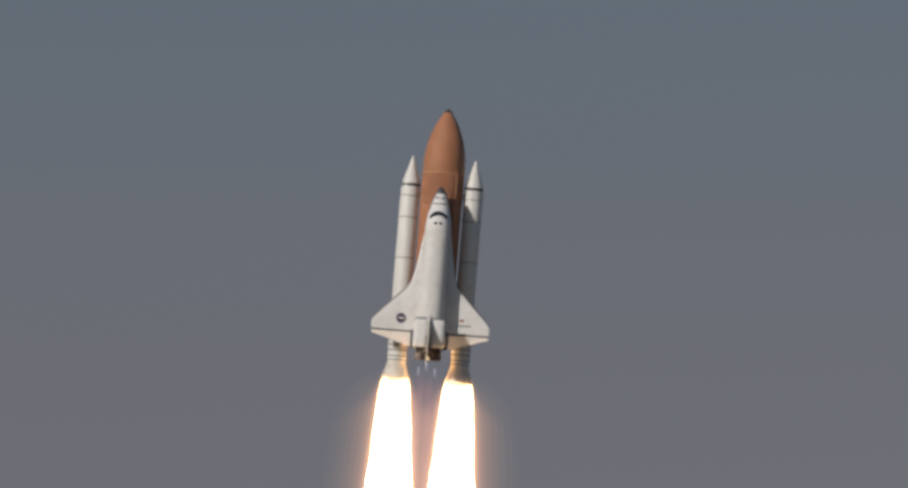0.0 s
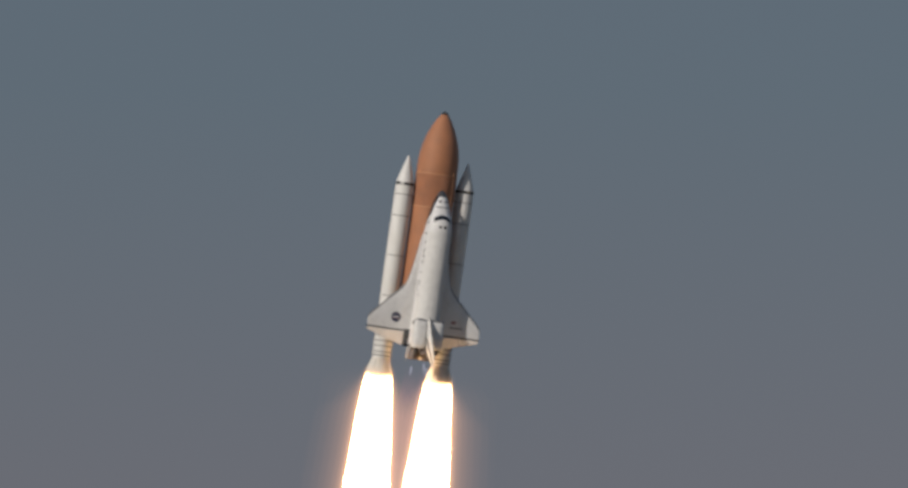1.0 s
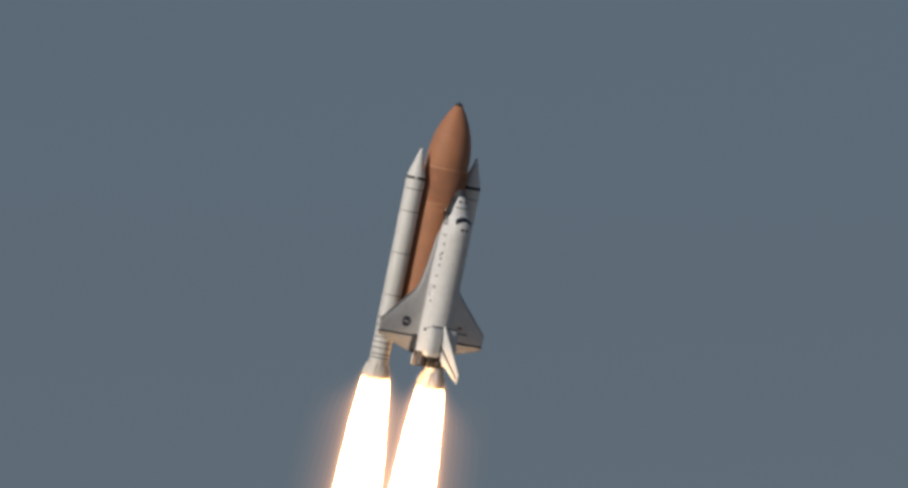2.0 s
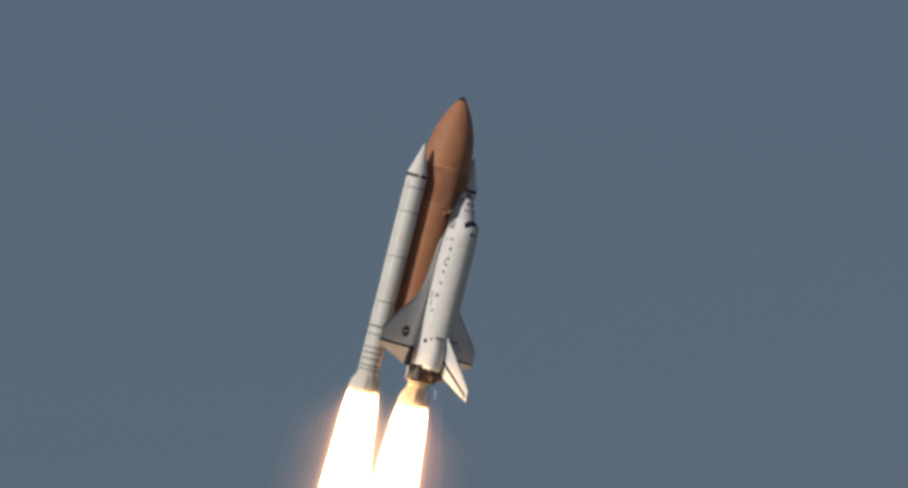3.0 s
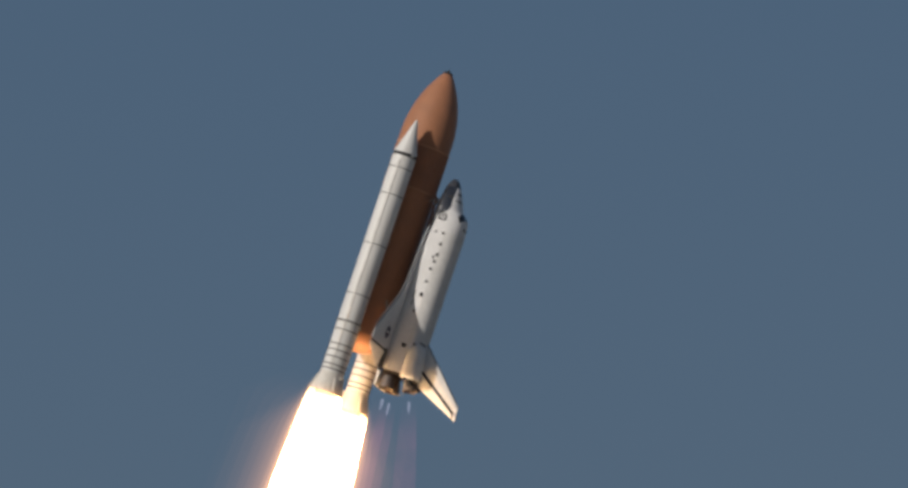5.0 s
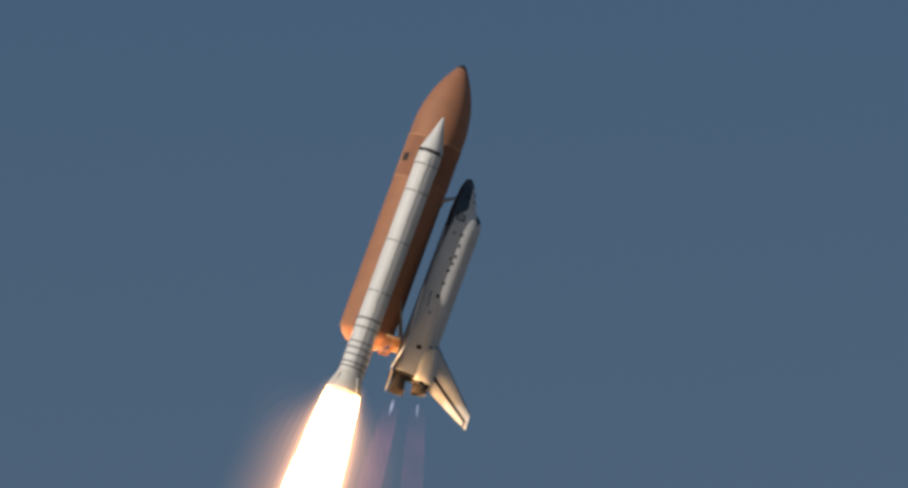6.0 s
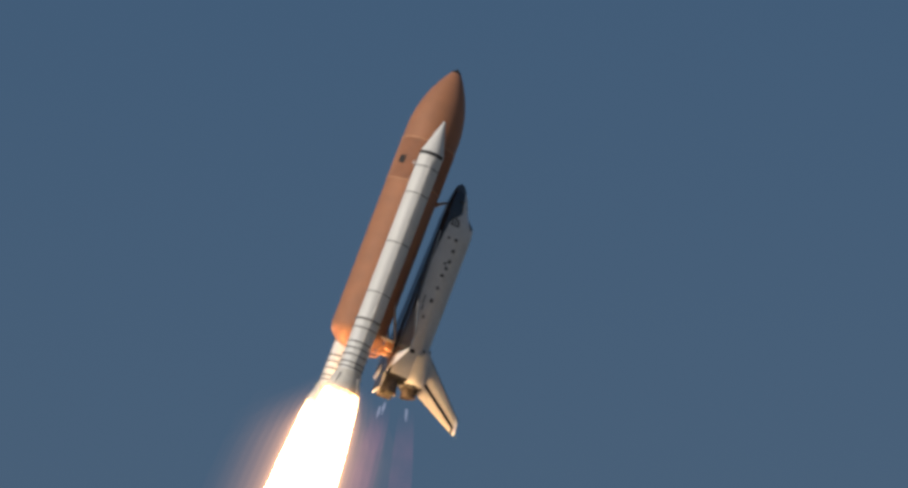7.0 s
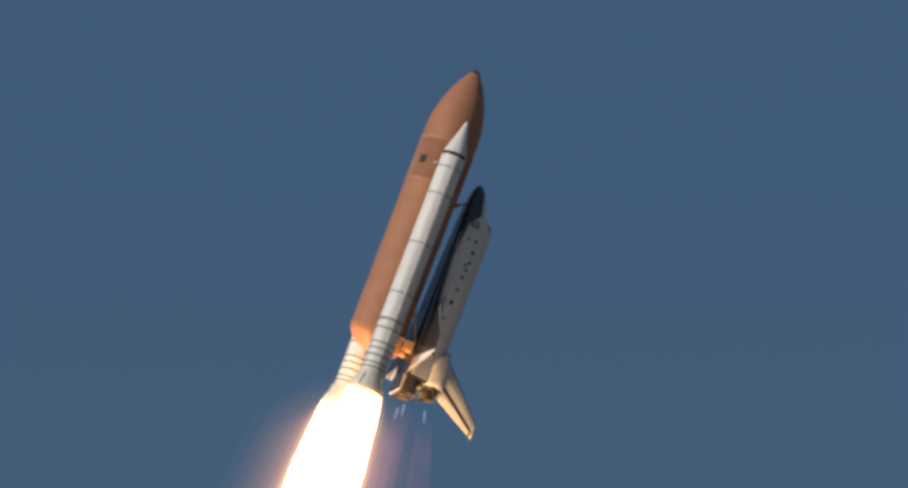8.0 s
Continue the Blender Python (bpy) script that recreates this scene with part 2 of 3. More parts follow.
HALO_MATS = []
for k, x in enumerate(HALO):
    inner = HALO[k - 1] if k else 0.0
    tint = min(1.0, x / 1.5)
    HALO_MATS.append(glow("flame_halo", (1.0, 0.52 - 0.02 * tint, 0.17 + 0.10 * tint), 0.5 * (halo_glow(inner) - halo_glow(x)),
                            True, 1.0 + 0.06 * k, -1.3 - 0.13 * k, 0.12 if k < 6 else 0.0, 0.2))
SHOCK = glow("shock_diamond", (0.80, 0.78, 1.0), 0.10, True)
TRAIL = glow("hydrogen_exhaust", (0.9, 0.22, 0.36), 0.024, True, -1.0, -9.0, 0.5, 0.25)


# ---- mesh helpers ----
I = 0.0254


def orb(xo, yo, zo):
    """A point of the orbiter from its drawing stations in inches."""
    return Vector((yo * I, -(zo - 63.5) * I, (1732.6 - xo) * I))


def part(name, bm, mat, parent, label="", smooth=True, kind=""):
    """Links a bmesh as one mesh object under a thing or a part."""
    me = bpy.data.meshes.new(name)
    bmesh.ops.recalc_face_normals(bm, faces=bm.faces[:])
    bm.to_mesh(me)
    bm.free()
    me.materials.append(mat)
    if smooth:
        for p in me.polygons:
            p.use_smooth = True
        me.set_sharp_from_angle(angle=radians(38))
    ob = new(name, me)
    ob.parent = parent
    if label or kind:
        tagged(ob, label, "", "", kind)
    return ob


def thing(name, label, category, group=""):
    ob = new(name)
    ob.empty_display_size = 2
    return tagged(ob, label, category, group)


def lathe(profile, n=64, centre=(0, 0), bm=None, wobble=None, caps=True, start=0.0, turn=math.tau):
    """A body of revolution round an upright axis from (radius, z) pairs."""
    bm = bm or bmesh.new()
    full = abs(turn - math.tau) < 1e-6
    rings = []
    for r, z in profile:
        ring = []
        for k in range(n if full else n + 1):
            a = start + turn * k / n
            rr = r * (wobble(a, z) if wobble else 1)
            ring.append(bm.verts.new((centre[0] + rr * math.cos(a), centre[1] + rr * math.sin(a), z)))
        rings.append(ring)
    for a, b in zip(rings, rings[1:]):
        m = len(a)
        for k in range(m if full else m - 1):
            bm.faces.new((a[k], a[(k + 1) % m], b[(k + 1) % m], b[k]))
    if caps and full:
        for ring, (r, z) in ((rings[0], profile[0]), (rings[-1], profile[-1])):
            if r > 1e-4:
                bm.faces.new(ring)
    bmesh.ops.remove_doubles(bm, verts=bm.verts[:], dist=1e-4)
    return bm


def ring_band(r, z, high, deep, n=64):
    """A raised hoop of rectangular section with softened edges."""
    e = min(high, deep) * 0.25
    p = [(r - 0.03, z - high / 2), (r + deep - e, z - high / 2), (r + deep, z - high / 2 + e),
         (r + deep, z + high / 2 - e), (r + deep - e, z + high / 2), (r - 0.03, z + high / 2), (r - 0.03, z - high / 2)]
    return lathe(p, n, caps=False)


def tube(a, b, r, bm=None, n=14, r2=None):
    bm = bm or bmesh.new()
    a, b = Vector(a), Vector(b)
    q = (b - a).to_track_quat("Z", "Y").to_matrix()
    r2 = r if r2 is None else r2
    rings = []
    for p, rad in ((a, r), (b, r2)):
        rings.append([bm.verts.new(p + q @ Vector((rad * math.cos(math.tau * k / n), rad * math.sin(math.tau * k / n), 0))) for k in range(n)])
    for k in range(n):
        bm.faces.new((rings[0][k], rings[0][(k + 1) % n], rings[1][(k + 1) % n], rings[1][k]))
    bm.faces.new(rings[0])
    bm.faces.new(rings[1])
    return bm


def pipe(points, r, bm=None, n=12):
    bm = bm or bmesh.new()
    for a, b in zip(points, points[1:]):
        tube(a, b, r, bm, n)
    for p in points[1:-1]:
        bmesh.ops.create_icosphere(bm, subdivisions=2, radius=r * 1.02, matrix=Matrix.Translation(p))
    return bm


def block(size, m=None, bevel=0.04, bm=None):
    bm = bm or bmesh.new()
    made = bmesh.ops.create_cube(bm, size=1.0, matrix=(m or Matrix()) @ Matrix.Diagonal((*size, 1)))
    edges = list({e for v in made["verts"] for e in v.link_edges})
    if bevel:
        bmesh.ops.bevel(bm, geom=edges, offset=bevel, segments=2, affect="EDGES", profile=0.5)
    return bm


def loft(sections, close=True, caps=True, bm=None):
    """Skins a list of equal rings of points."""
    bm = bm or bmesh.new()
    rings = [[bm.verts.new(p) for p in s] for s in sections]
    for a, b in zip(rings, rings[1:]):
        m = len(a)
        for k in range(m if close else m - 1):
            bm.faces.new((a[k], a[(k + 1) % m], b[(k + 1) % m], b[k]))
    if caps:
        bm.faces.new(rings[0])
        bm.faces.new(rings[-1])
    bmesh.ops.remove_doubles(bm, verts=bm.verts[:], dist=1e-4)
    return bm


def interp(table, x):
    """Piecewise smooth reading of rows (x, values...)."""
    if x <= table[0][0]:
        return table[0][1:]
    for a, b in zip(table, table[1:]):
        if x <= b[0]:
            f = (x - a[0]) / (b[0] - a[0])
            return tuple(u + (v - u) * f for u, v in zip(a[1:], b[1:]))
    return table[-1][1:]


# ---- ground ----
def make_ground():
    bm = bmesh.new()
    n, half = 24, 16000
    grid = [[bm.verts.new((half * (2 * i / n - 1), 6000 + half * (2 * j / n - 1), 0)) for i in range(n + 1)] for j in range(n + 1)]
    for j in range(n):
        for i in range(n):
            bm.faces.new((grid[j][i], grid[j][i + 1], grid[j + 1][i + 1], grid[j + 1][i]))
    ob = part("ground", bm, GROUND, None, smooth=False)
    tagged(ob, "flat coastal scrub and sand below the flight path", "ground", "", "structure")


make_ground()


# ---- external tank ----
def xt(station):
    return (2473.6 - station) * I


TANK_R = 4.2


def ogive(z):
    d = max(0.0, z - xt(790))
    rho = 18.7
    return TANK_R - rho + math.sqrt(rho * rho - d * d)


def make_tank():
    tank = thing("external_tank", "rust-orange foam-covered external fuel tank carrying orbiter and boosters", "fuel tank")
    zs = np.linspace(xt(852.8), 53.55, 40)
    part("oxygen_tank", lathe([(TANK_R - 0.04, xt(852.8) - 0.02)] + [(ogive(z), z) for z in zs], 96), FOAM, tank)
    zt = 53.55
    rt = ogive(zt)
    part("nose_cap", lathe([(rt * 1.03, zt - 0.05), (rt * 1.02, zt + 0.06), (rt * 0.90, zt + 0.22), (rt * 0.58, zt + 0.42), (0.2, zt + 0.55), (0.1, zt + 0.60), (0.05, zt + 0.85), (0.0, zt + 0.9)], 32), SEAM, tank, "black nose cap with a lightning rod")
    # ribbed intertank
    bm = bmesh.new()
    n = 108 * 4
    za, zb = xt(1123.15), xt(852.8)
    rings = []
    for z, inset in ((za, 0.05), (za + 0.12, 0), (za + 2.3, 0), (zb - 2.3, 0), (zb - 0.12, 0), (zb, 0.05)):
        ring = []
        for k in range(n):
            r = TANK_R + (0.045 if k % 4 in (0, 1) else -0.015) - inset
            a = math.tau * k / n
            ring.append(bm.verts.new((r * math.cos(a), r * math.sin(a), z)))
        rings.append(ring)
    for a, b in zip(rings, rings[1:]):
        for k in range(n):
            bm.faces.new((a[k], a[(k + 1) % n], b[(k + 1) % n], b[k]))
    part("intertank", bm, FOAM_INTER, tank, smooth=False)
    part("upper_flange", ring_band(TANK_R, xt(852.8), 0.22, 0.07, 96), FOAM_PALE, tank, "paler foam ring over a joint")
    part("lower_flange", ring_band(TANK_R, xt(1123.15), 0.22, 0.07, 96), FOAM_PALE, tank, "paler foam ring over a joint")
    zd = xt(2058)
    dome = [(TANK_R * math.sin(a), zd - 3.0 * math.cos(a)) for a in np.linspace(0.02, math.pi / 2, 18)]
    part("hydrogen_tank", lathe(dome + [(TANK_R, zd + (xt(1123.15) - zd) * f) for f in np.linspace(0.02, 1, 14)], 96), FOAM, tank)
    for z in (xt(1377), xt(1624), xt(1871), xt(2058)):
        part("barrel_weld", ring_band(TANK_R - 0.012, z, 0.30, 0.03, 96), FOAM, tank)
    # access door on the far side of the intertank
    a = math.atan2(3.45, -2.42)
    part("access_panel", block((0.12, 1.16, 1.28), Matrix.Translation((TANK_R * math.cos(a), TANK_R * math.sin(a), 37.4)) @ Matrix.Rotation(a, 4, "Z"), 0.03), SEAM, tank, "dark square umbilical panel")
    a = radians(155)
    part("attach_fitting", block((0.30, 0.34, 0.42), Matrix.Translation((4.32 * math.cos(a), 4.32 * math.sin(a), 37.2)) @ Matrix.Rotation(a, 4, "Z"), 0.08), WHITE_MARK, tank, "small white fitting beside the booster")
    # feed line, pressure lines and cable tray along the orbiter side
    def wall(deg, r, z):
        t = radians(deg)
        return (r * math.cos(t), r * math.sin(t), z)
    part("oxygen_feedline", pipe([wall(-55, TANK_R - 0.2, 35.2), wall(-55, TANK_R + 0.42, 34.6), wall(-55, TANK_R + 0.42, 11.2), wall(-60, TANK_R + 0.7, 9.6)], 0.23), FOAM, tank, "long foam-covered feed pipe")
    part("cable_tray", block((0.22, 0.34, 30.0), Matrix.Translation(wall(-47, TANK_R + 0.1, 26.0)) @ Matrix.Rotation(radians(-47), 4, "Z"), 0.03), FOAM, tank)
    part("pressure_line", pipe([wall(-50, TANK_R + 0.1, 50.0 - 8), wall(-50, TANK_R + 0.16, 11.0)], 0.06), FOAM_PALE, tank)
    for i in range(9):
        part("line_bracket", block((0.35, 0.9, 0.16), Matrix.Translation(wall(-52, TANK_R + 0.12, 12.5 + i * 2.6)) @ Matrix.Rotation(radians(-52), 4, "Z"), 0.03), FOAM_PALE, tank)
    # attachments to the orbiter
    nose_y = orb(378, 0, 292).y
    for sx in (-1, 1):
        part("bipod_strut", tube((sx * 1.35, -4.0, 33.2), (0.12 * sx, nose_y + 0.05, 34.4), 0.13), STRUT, tank)
        part("bipod_fitting", block((0.5, 0.45, 0.8), pose(sx * 1.38, -4.10, 33.1), 0.1), FOAM, tank)
        part("aft_thrust_strut", tube((sx * 2.45, -3.25, 16.3), (sx * 2.45, -5.45, 10.7), 0.19), STRUT, tank)
        part("aft_vertical_strut", tube((sx * 2.7, -3.1, 10.4), (sx * 2.45, -5.5, 10.45), 0.20), STRUT, tank)
        part("aft_diagonal_strut", tube((sx * 1.0, -4.0, 10.4), (sx * 2.3, -5.4, 10.3), 0.15), STRUT, tank)
        part("umbilical_fitting", block((1.15, 1.35, 1.25), pose(sx * 1.75, -4.85, 9.7, 8, 0, 0), 0.14), FOAM_PALE, tank, "blocky foam-covered umbilical fitting")
        part("umbilical_plate", block((0.75, 0.3, 1.0), pose(sx * 1.75, -5.55, 9.5), 0.06), STRUT, tank)
        part("umbilical_pipe", pipe([(sx * 1.75, -4.6, 9.1), (sx * 1.7, -4.1, 8.3), (sx * 1.3, -2.8, 8.0)], 0.21), FOAM_PALE, tank)
        part("booster_strut", tube((sx * 3.9, -1.3, 10.6), (sx * 4.75, -1.0, 10.2), 0.16), STRUT, tank)
        part("booster_strut", tube((sx * 3.9, 1.3, 10.6), (sx * 4.75, 1.0, 10.2), 0.16), STRUT, tank)
        part("booster_fitting", block((0.7, 0.5, 0.9), pose(sx * 4.35, 0.0, 36.7), 0.1), FOAM_PALE, tank)
    part("cross_beam", tube((-2.45, -5.3, 10.0), (2.45, -5.3, 10.0), 0.22), FOAM_PALE, tank)
    return tank


# ---- solid rocket boosters ----
SRB_R = 1.855


def make_booster():
    b = thing("rocket_booster", "white solid rocket booster with dark joint rings strapped beside tank", "rocket booster", "boosters on the tank")
    cone = part("nose_cone", lathe([(0.0, 44.3), (0.11, 44.26), (0.21, 44.1), (0.86, 41.95), (0.87, 41.9), (1.86, 38.75), (1.87, 38.68)], 64), SRB_WHITE, b)
    part("nose_joint", ring_band(0.85, 41.92, 0.10, 0.025, 48), SRB_WHITE, cone)
    band = part("black_band", ring_band(SRB_R - 0.01, 38.40, 0.52, 0.045), SRB_BAND, b, "black painted band")
    a = radians(180 + 60)
    part("band_gap", block((0.10, 0.5, 0.46), Matrix.Rotation(a, 4, "Z") @ pose(SRB_R + 0.01, 0, 38.45), 0.02), SRB_WHITE, band)
    part("forward_skirt", lathe([(SRB_R - 0.01, 38.4), (SRB_R, 38.2), (SRB_R, 36.25)], 64, caps=False), SRB_WHITE, b)
    cuts = [36.2, 31.8, 23.55, 15.25, 10.55]
    for top, low in zip(cuts, cuts[1:]):
        part("motor_segment", lathe([(SRB_R - 0.01, top), (SRB_R, top - 0.1), (SRB_R, low + 0.1), (SRB_R - 0.01, low)], 64, caps=False), SRB_WHITE, b)
    part("aft_segment", lathe([(SRB_R - 0.01, 10.55), (SRB_R, 10.45), (SRB_R, 2.5), (SRB_R - 0.02, 2.3)], 64, caps=False), SRB_WHITE, b)
    for z in (36.2, 31.8, 23.55, 15.25):
        part("joint_ring", ring_band(SRB_R, z, 0.17, 0.045), SRB_RING, b, "dark grey joint ring")
    part("attach_ring", ring_band(SRB_R, 10.75, 0.26, 0.20), SRB_RING, b, "thick grey attachment ring")
    part("attach_ring", ring_band(SRB_R, 9.3, 0.20, 0.12), SRB_RING, b, "thick grey attachment ring")
    for z in (6.95, 5.95, 4.85, 3.65, 2.9):
        part("stiffener_ring", ring_band(SRB_R, z, 0.20, 0.13), SRB_RING, b, "grey stiffener ring")
    skirt = part("aft_skirt", lathe([(SRB_R, 2.45), (SRB_R + 0.03, 2.2), (2.12, 1.4), (2.55, 0.15), (2.70, -0.55), (2.74, -0.92), (2.65, -0.94), (2.45, -0.4), (1.9, 1.2)], 72, caps=False), SKIRT, b, "flared aft skirt, soot-stained")
    part("skirt_rim", ring_band(2.69, -0.80, 0.22, 0.07, 72), SKIRT, skirt)
    for k in range(4):
        a = radians(45 + 90 * k)
        part("hold_down_post", block((0.34, 0.5, 2.2), Matrix.Rotation(a, 4, "Z") @ pose(2.42, 0, 0.55, 0, -16, 0), 0.07), SKIRT, skirt)
    part("nozzle", lathe([(1.1, 0.6), (1.45, -0.3), (1.8, -1.35), (1.88, -1.4), (1.86, -1.3), (1.5, -0.2), (1.15, 0.6)], 48, caps=False), ENGINE_DARK, b)
    # systems tunnel on the outboard side
    part("systems_tunnel", block((0.44, 0.42, 34.6), Matrix.Rotation(radians(3), 4, "Z") @ pose(-SRB_R + 0.13, 0, 20.1), 0.06), TUNNEL, b, "long tan cable tunnel")
    for k in range(4):
        part("separation_motor", tube((-0.7 + 0.47 * k, -1.72, 0.5), (-0.72 + 0.48 * k, -1.95, 2.1), 0.16), SKIRT, skirt)
    part("forward_attach", block((0.5, 0.7, 1.0), pose(SRB_R + 0.05, 0, 36.8), 0.08), SRB_WHITE, b)
    return b


# ---- orbiter ----
# station, half width, belly height, roof height, split height between black and white tiles
HULL = [
    (238, 2, 335, 341, 341), (242, 11, 325, 351, 351), (252, 22, 316, 361, 361), (268, 33, 309, 371, 366), (292, 45, 303, 384, 372),
    (320, 56, 298, 397, 377), (350, 66, 295, 410, 380), (380, 74, 292, 422, 382), (410, 81, 290, 434, 388), (434, 86, 289, 445, 388),
    (455, 89, 288, 469, 374), (478, 93, 287, 490, 342), (505, 97, 287, 497, 331), (540, 101, 287, 500, 328), (582, 104, 287, 500, 322),
    (700, 105, 286, 500, 312), (850, 105, 285, 500, 306), (1000, 105, 284, 500, 302), (1150, 106, 283, 500, 300), (1307, 107, 282, 500, 300),
    (1380, 110, 283, 501, 300), (1440, 112, 286, 502, 302), (1500, 112, 292, 500, 306)]


def hull_point(xo, f):
    """A point on the hull's right half: f from 0 at the belly's middle line to 1 at the roof's."""
    hw, zb, zt, _ = interp(HULL, xo)
    h = zt - zb
    # flat belly, tight chine, straight flank, round roof
    side_top = zb + h * (0.50 if xo > 480 else 0.42)
    rc = min(hw * 0.45, h * 0.28)
    if f < 0.25:
        return hw * (1 - 0.10) * f / 0.25 * (1 - rc / hw) / 0.9 if hw else 0, zb
    if f < 0.4:
        a = (f - 0.25) / 0.15 * math.pi / 2
        return hw - rc + rc * math.sin(a), zb + rc - rc * math.cos(a)
    if f < 0.6:
        return hw * (1 - 0.02 * (f - 0.4) / 0.2), zb + rc + (side_top - zb - rc) * (f - 0.4) / 0.2
    a = (f - 0.6) / 0.4 * math.pi / 2
    w = hw * 0.98
    e = 0.88
    return w * abs(math.cos(a)) ** e if f < 0.9999 else 0.0, side_top + (zt - side_top) * abs(math.sin(a)) ** (0.95)


def make_hull(parent):
    stations = []
    for a, b in zip(HULL, HULL[1:]):
        n = 2 if b[0] - a[0] < 45 else 4
        stations += [a[0] + (b[0] - a[0]) * k / n for k in range(n)]
    stations.append(HULL[-1][0])
    # split fraction where the white begins
    upper, lower = [], []
    for xo in stations:
        sp = interp(HULL, xo)[3]
        lo, hi = 0.25, 0.99
        for _ in range(24):
            mid = (lo + hi) / 2
            if hull_point(xo, mid)[1] < sp:
                lo = mid
            else:
                hi = mid
        fs = lo
        up = [fs + (1 - fs) * k / 20 for k in range(21)]
        dn = [fs * k / 14 for k in range(15)]
        ring_u = [orb(xo, *hull_point(xo, f)) for f in up]
        ring_u += [orb(xo, -hull_point(xo, f)[0], hull_point(xo, f)[1]) for f in reversed(up[:-1])]
        ring_d = [orb(xo, *hull_point(xo, f)) for f in reversed(dn)]
        ring_d += [orb(xo, -hull_point(xo, f)[0], hull_point(xo, f)[1]) for f in dn[1:]]
        upper.append(ring_u)
        lower.append(ring_d)
    i = next(k for k, s in enumerate(stations) if s >= 298)
    part("upper_fuselage", loft(upper[i - 1:], close=False, caps=False), TILE_WHITE, parent, "white tiled upper fuselage")
    part("belly", loft(lower[i - 1:], close=False, caps=False), TILE_BLACK, parent, "black tiled belly")
    ring = [u + d[1:-1] for u, d in zip(upper[:i], lower[:i])]
    part("nose_tip", loft(ring), NOSE_DARK, parent, "dark grey carbon nose cap")
    last = upper[-1] + lower[-1][1:-1]
    part("aft_bulkhead", loft([last, [p + Vector((0, 0, -0.35)) * 1 for p in [Vector((q.x * 0.93, -8.4 + (q.y + 8.4) * 0.93, q.z)) for q in last]]]), ENGINE_DARK, parent, "dark heat shield round the engines")


def hull_patch(x0, x1, f0, f1, side, lift=0.02, nx=6, nf=6, thick=0.05):
    """A thin curved slab lying on the hull."""
    bm = bmesh.new()
    def pt(x, f, l):
        y, z = hull_point(x, f)
        p = orb(x, side * y, z)
        y2, z2 = hull_point(x, min(1, f + 0.01))
        y1, z1 = hull_point(x, max(0, f - 0.01))
        t = orb(x, side * y2, z2) - orb(x, side * y1, z1)
        q = orb(x + 2, *[side * hull_point(x + 2, f)[0], hull_point(x + 2, f)[1]]) - orb(x - 2, *[side * hull_point(x - 2, f)[0], hull_point(x - 2, f)[1]])
        nrm = t.cross(q)
        nrm = nrm.normalized() if nrm.length > 1e-6 else Vector((0, -1, 0))
        axis = orb(x, 0, (interp(HULL, x)[1] + interp(HULL, x)[2]) / 2)
        if nrm.dot(p - axis) < 0:
            nrm = -nrm
        return p + nrm * l
    def at(i, j, l):
        f = f0 + (f1 - f0) * j / nf
        a, b = (x0(f), x1(f)) if callable(x0) else (x0, x1)
        return bm.verts.new(pt(a + (b - a) * i / nx, f, l))
    top = [[at(i, j, lift) for j in range(nf + 1)] for i in range(nx + 1)]
    low = [[at(i, j, lift - thick) for j in range(nf + 1)] for i in range(nx + 1)]
    for g in (top, low):
        for i in range(nx):
            for j in range(nf):
                bm.faces.new((g[i][j], g[i][j + 1], g[i + 1][j + 1], g[i + 1][j]))
    for i in range(nx):
        bm.faces.new((top[i][0], top[i + 1][0], low[i + 1][0], low[i][0]))
        bm.faces.new((top[i][nf], top[i + 1][nf], low[i + 1][nf], low[i][nf]))
    for j in range(nf):
        bm.faces.new((top[0][j], top[0][j + 1], low[0][j + 1], low[0][j]))
        bm.faces.new((top[nx][j], top[nx][j + 1], low[nx][j + 1], low[nx][j]))
    return bm


# wing plan: span, leading edge, trailing edge, middle height, thickness
WING = [(95, 560, 1531, 300, 30), (110, 610, 1528, 300, 34), (135, 775, 1521, 301, 44), (160, 915, 1514, 303, 50), (185, 1000, 1506, 304, 52), (215, 1043, 1497, 306, 48),
        (270, 1101, 1481, 309, 42), (340, 1172, 1461, 313, 33), (410, 1243, 1440, 317, 24), (445, 1280, 1430, 319, 17), (462, 1302, 1425, 320, 12), (468, 1318, 1423, 320, 7)]
HINGE = 1390


def foil(c):
    """Half thickness of the wing section at a share c of its chord."""
    return max(0.0, 1.48 * math.sqrt(max(c, 0)) - 0.63 * c - 1.76 * c * c + 1.42 * c ** 3 - 0.5 * c ** 4)


def wing_z(y, xo, up):
    le, te, zm, th = interp(WING, y)
    c = min(1.0, max(0.0, (xo - le) / (te - le)))
    base = zm - 12 * (1 - abs(y - 105) / 400) * 0.3
    return base + (foil(c) * th * 0.62 + 0.9 if up else -foil(c) * th * 0.38 - 0.9)


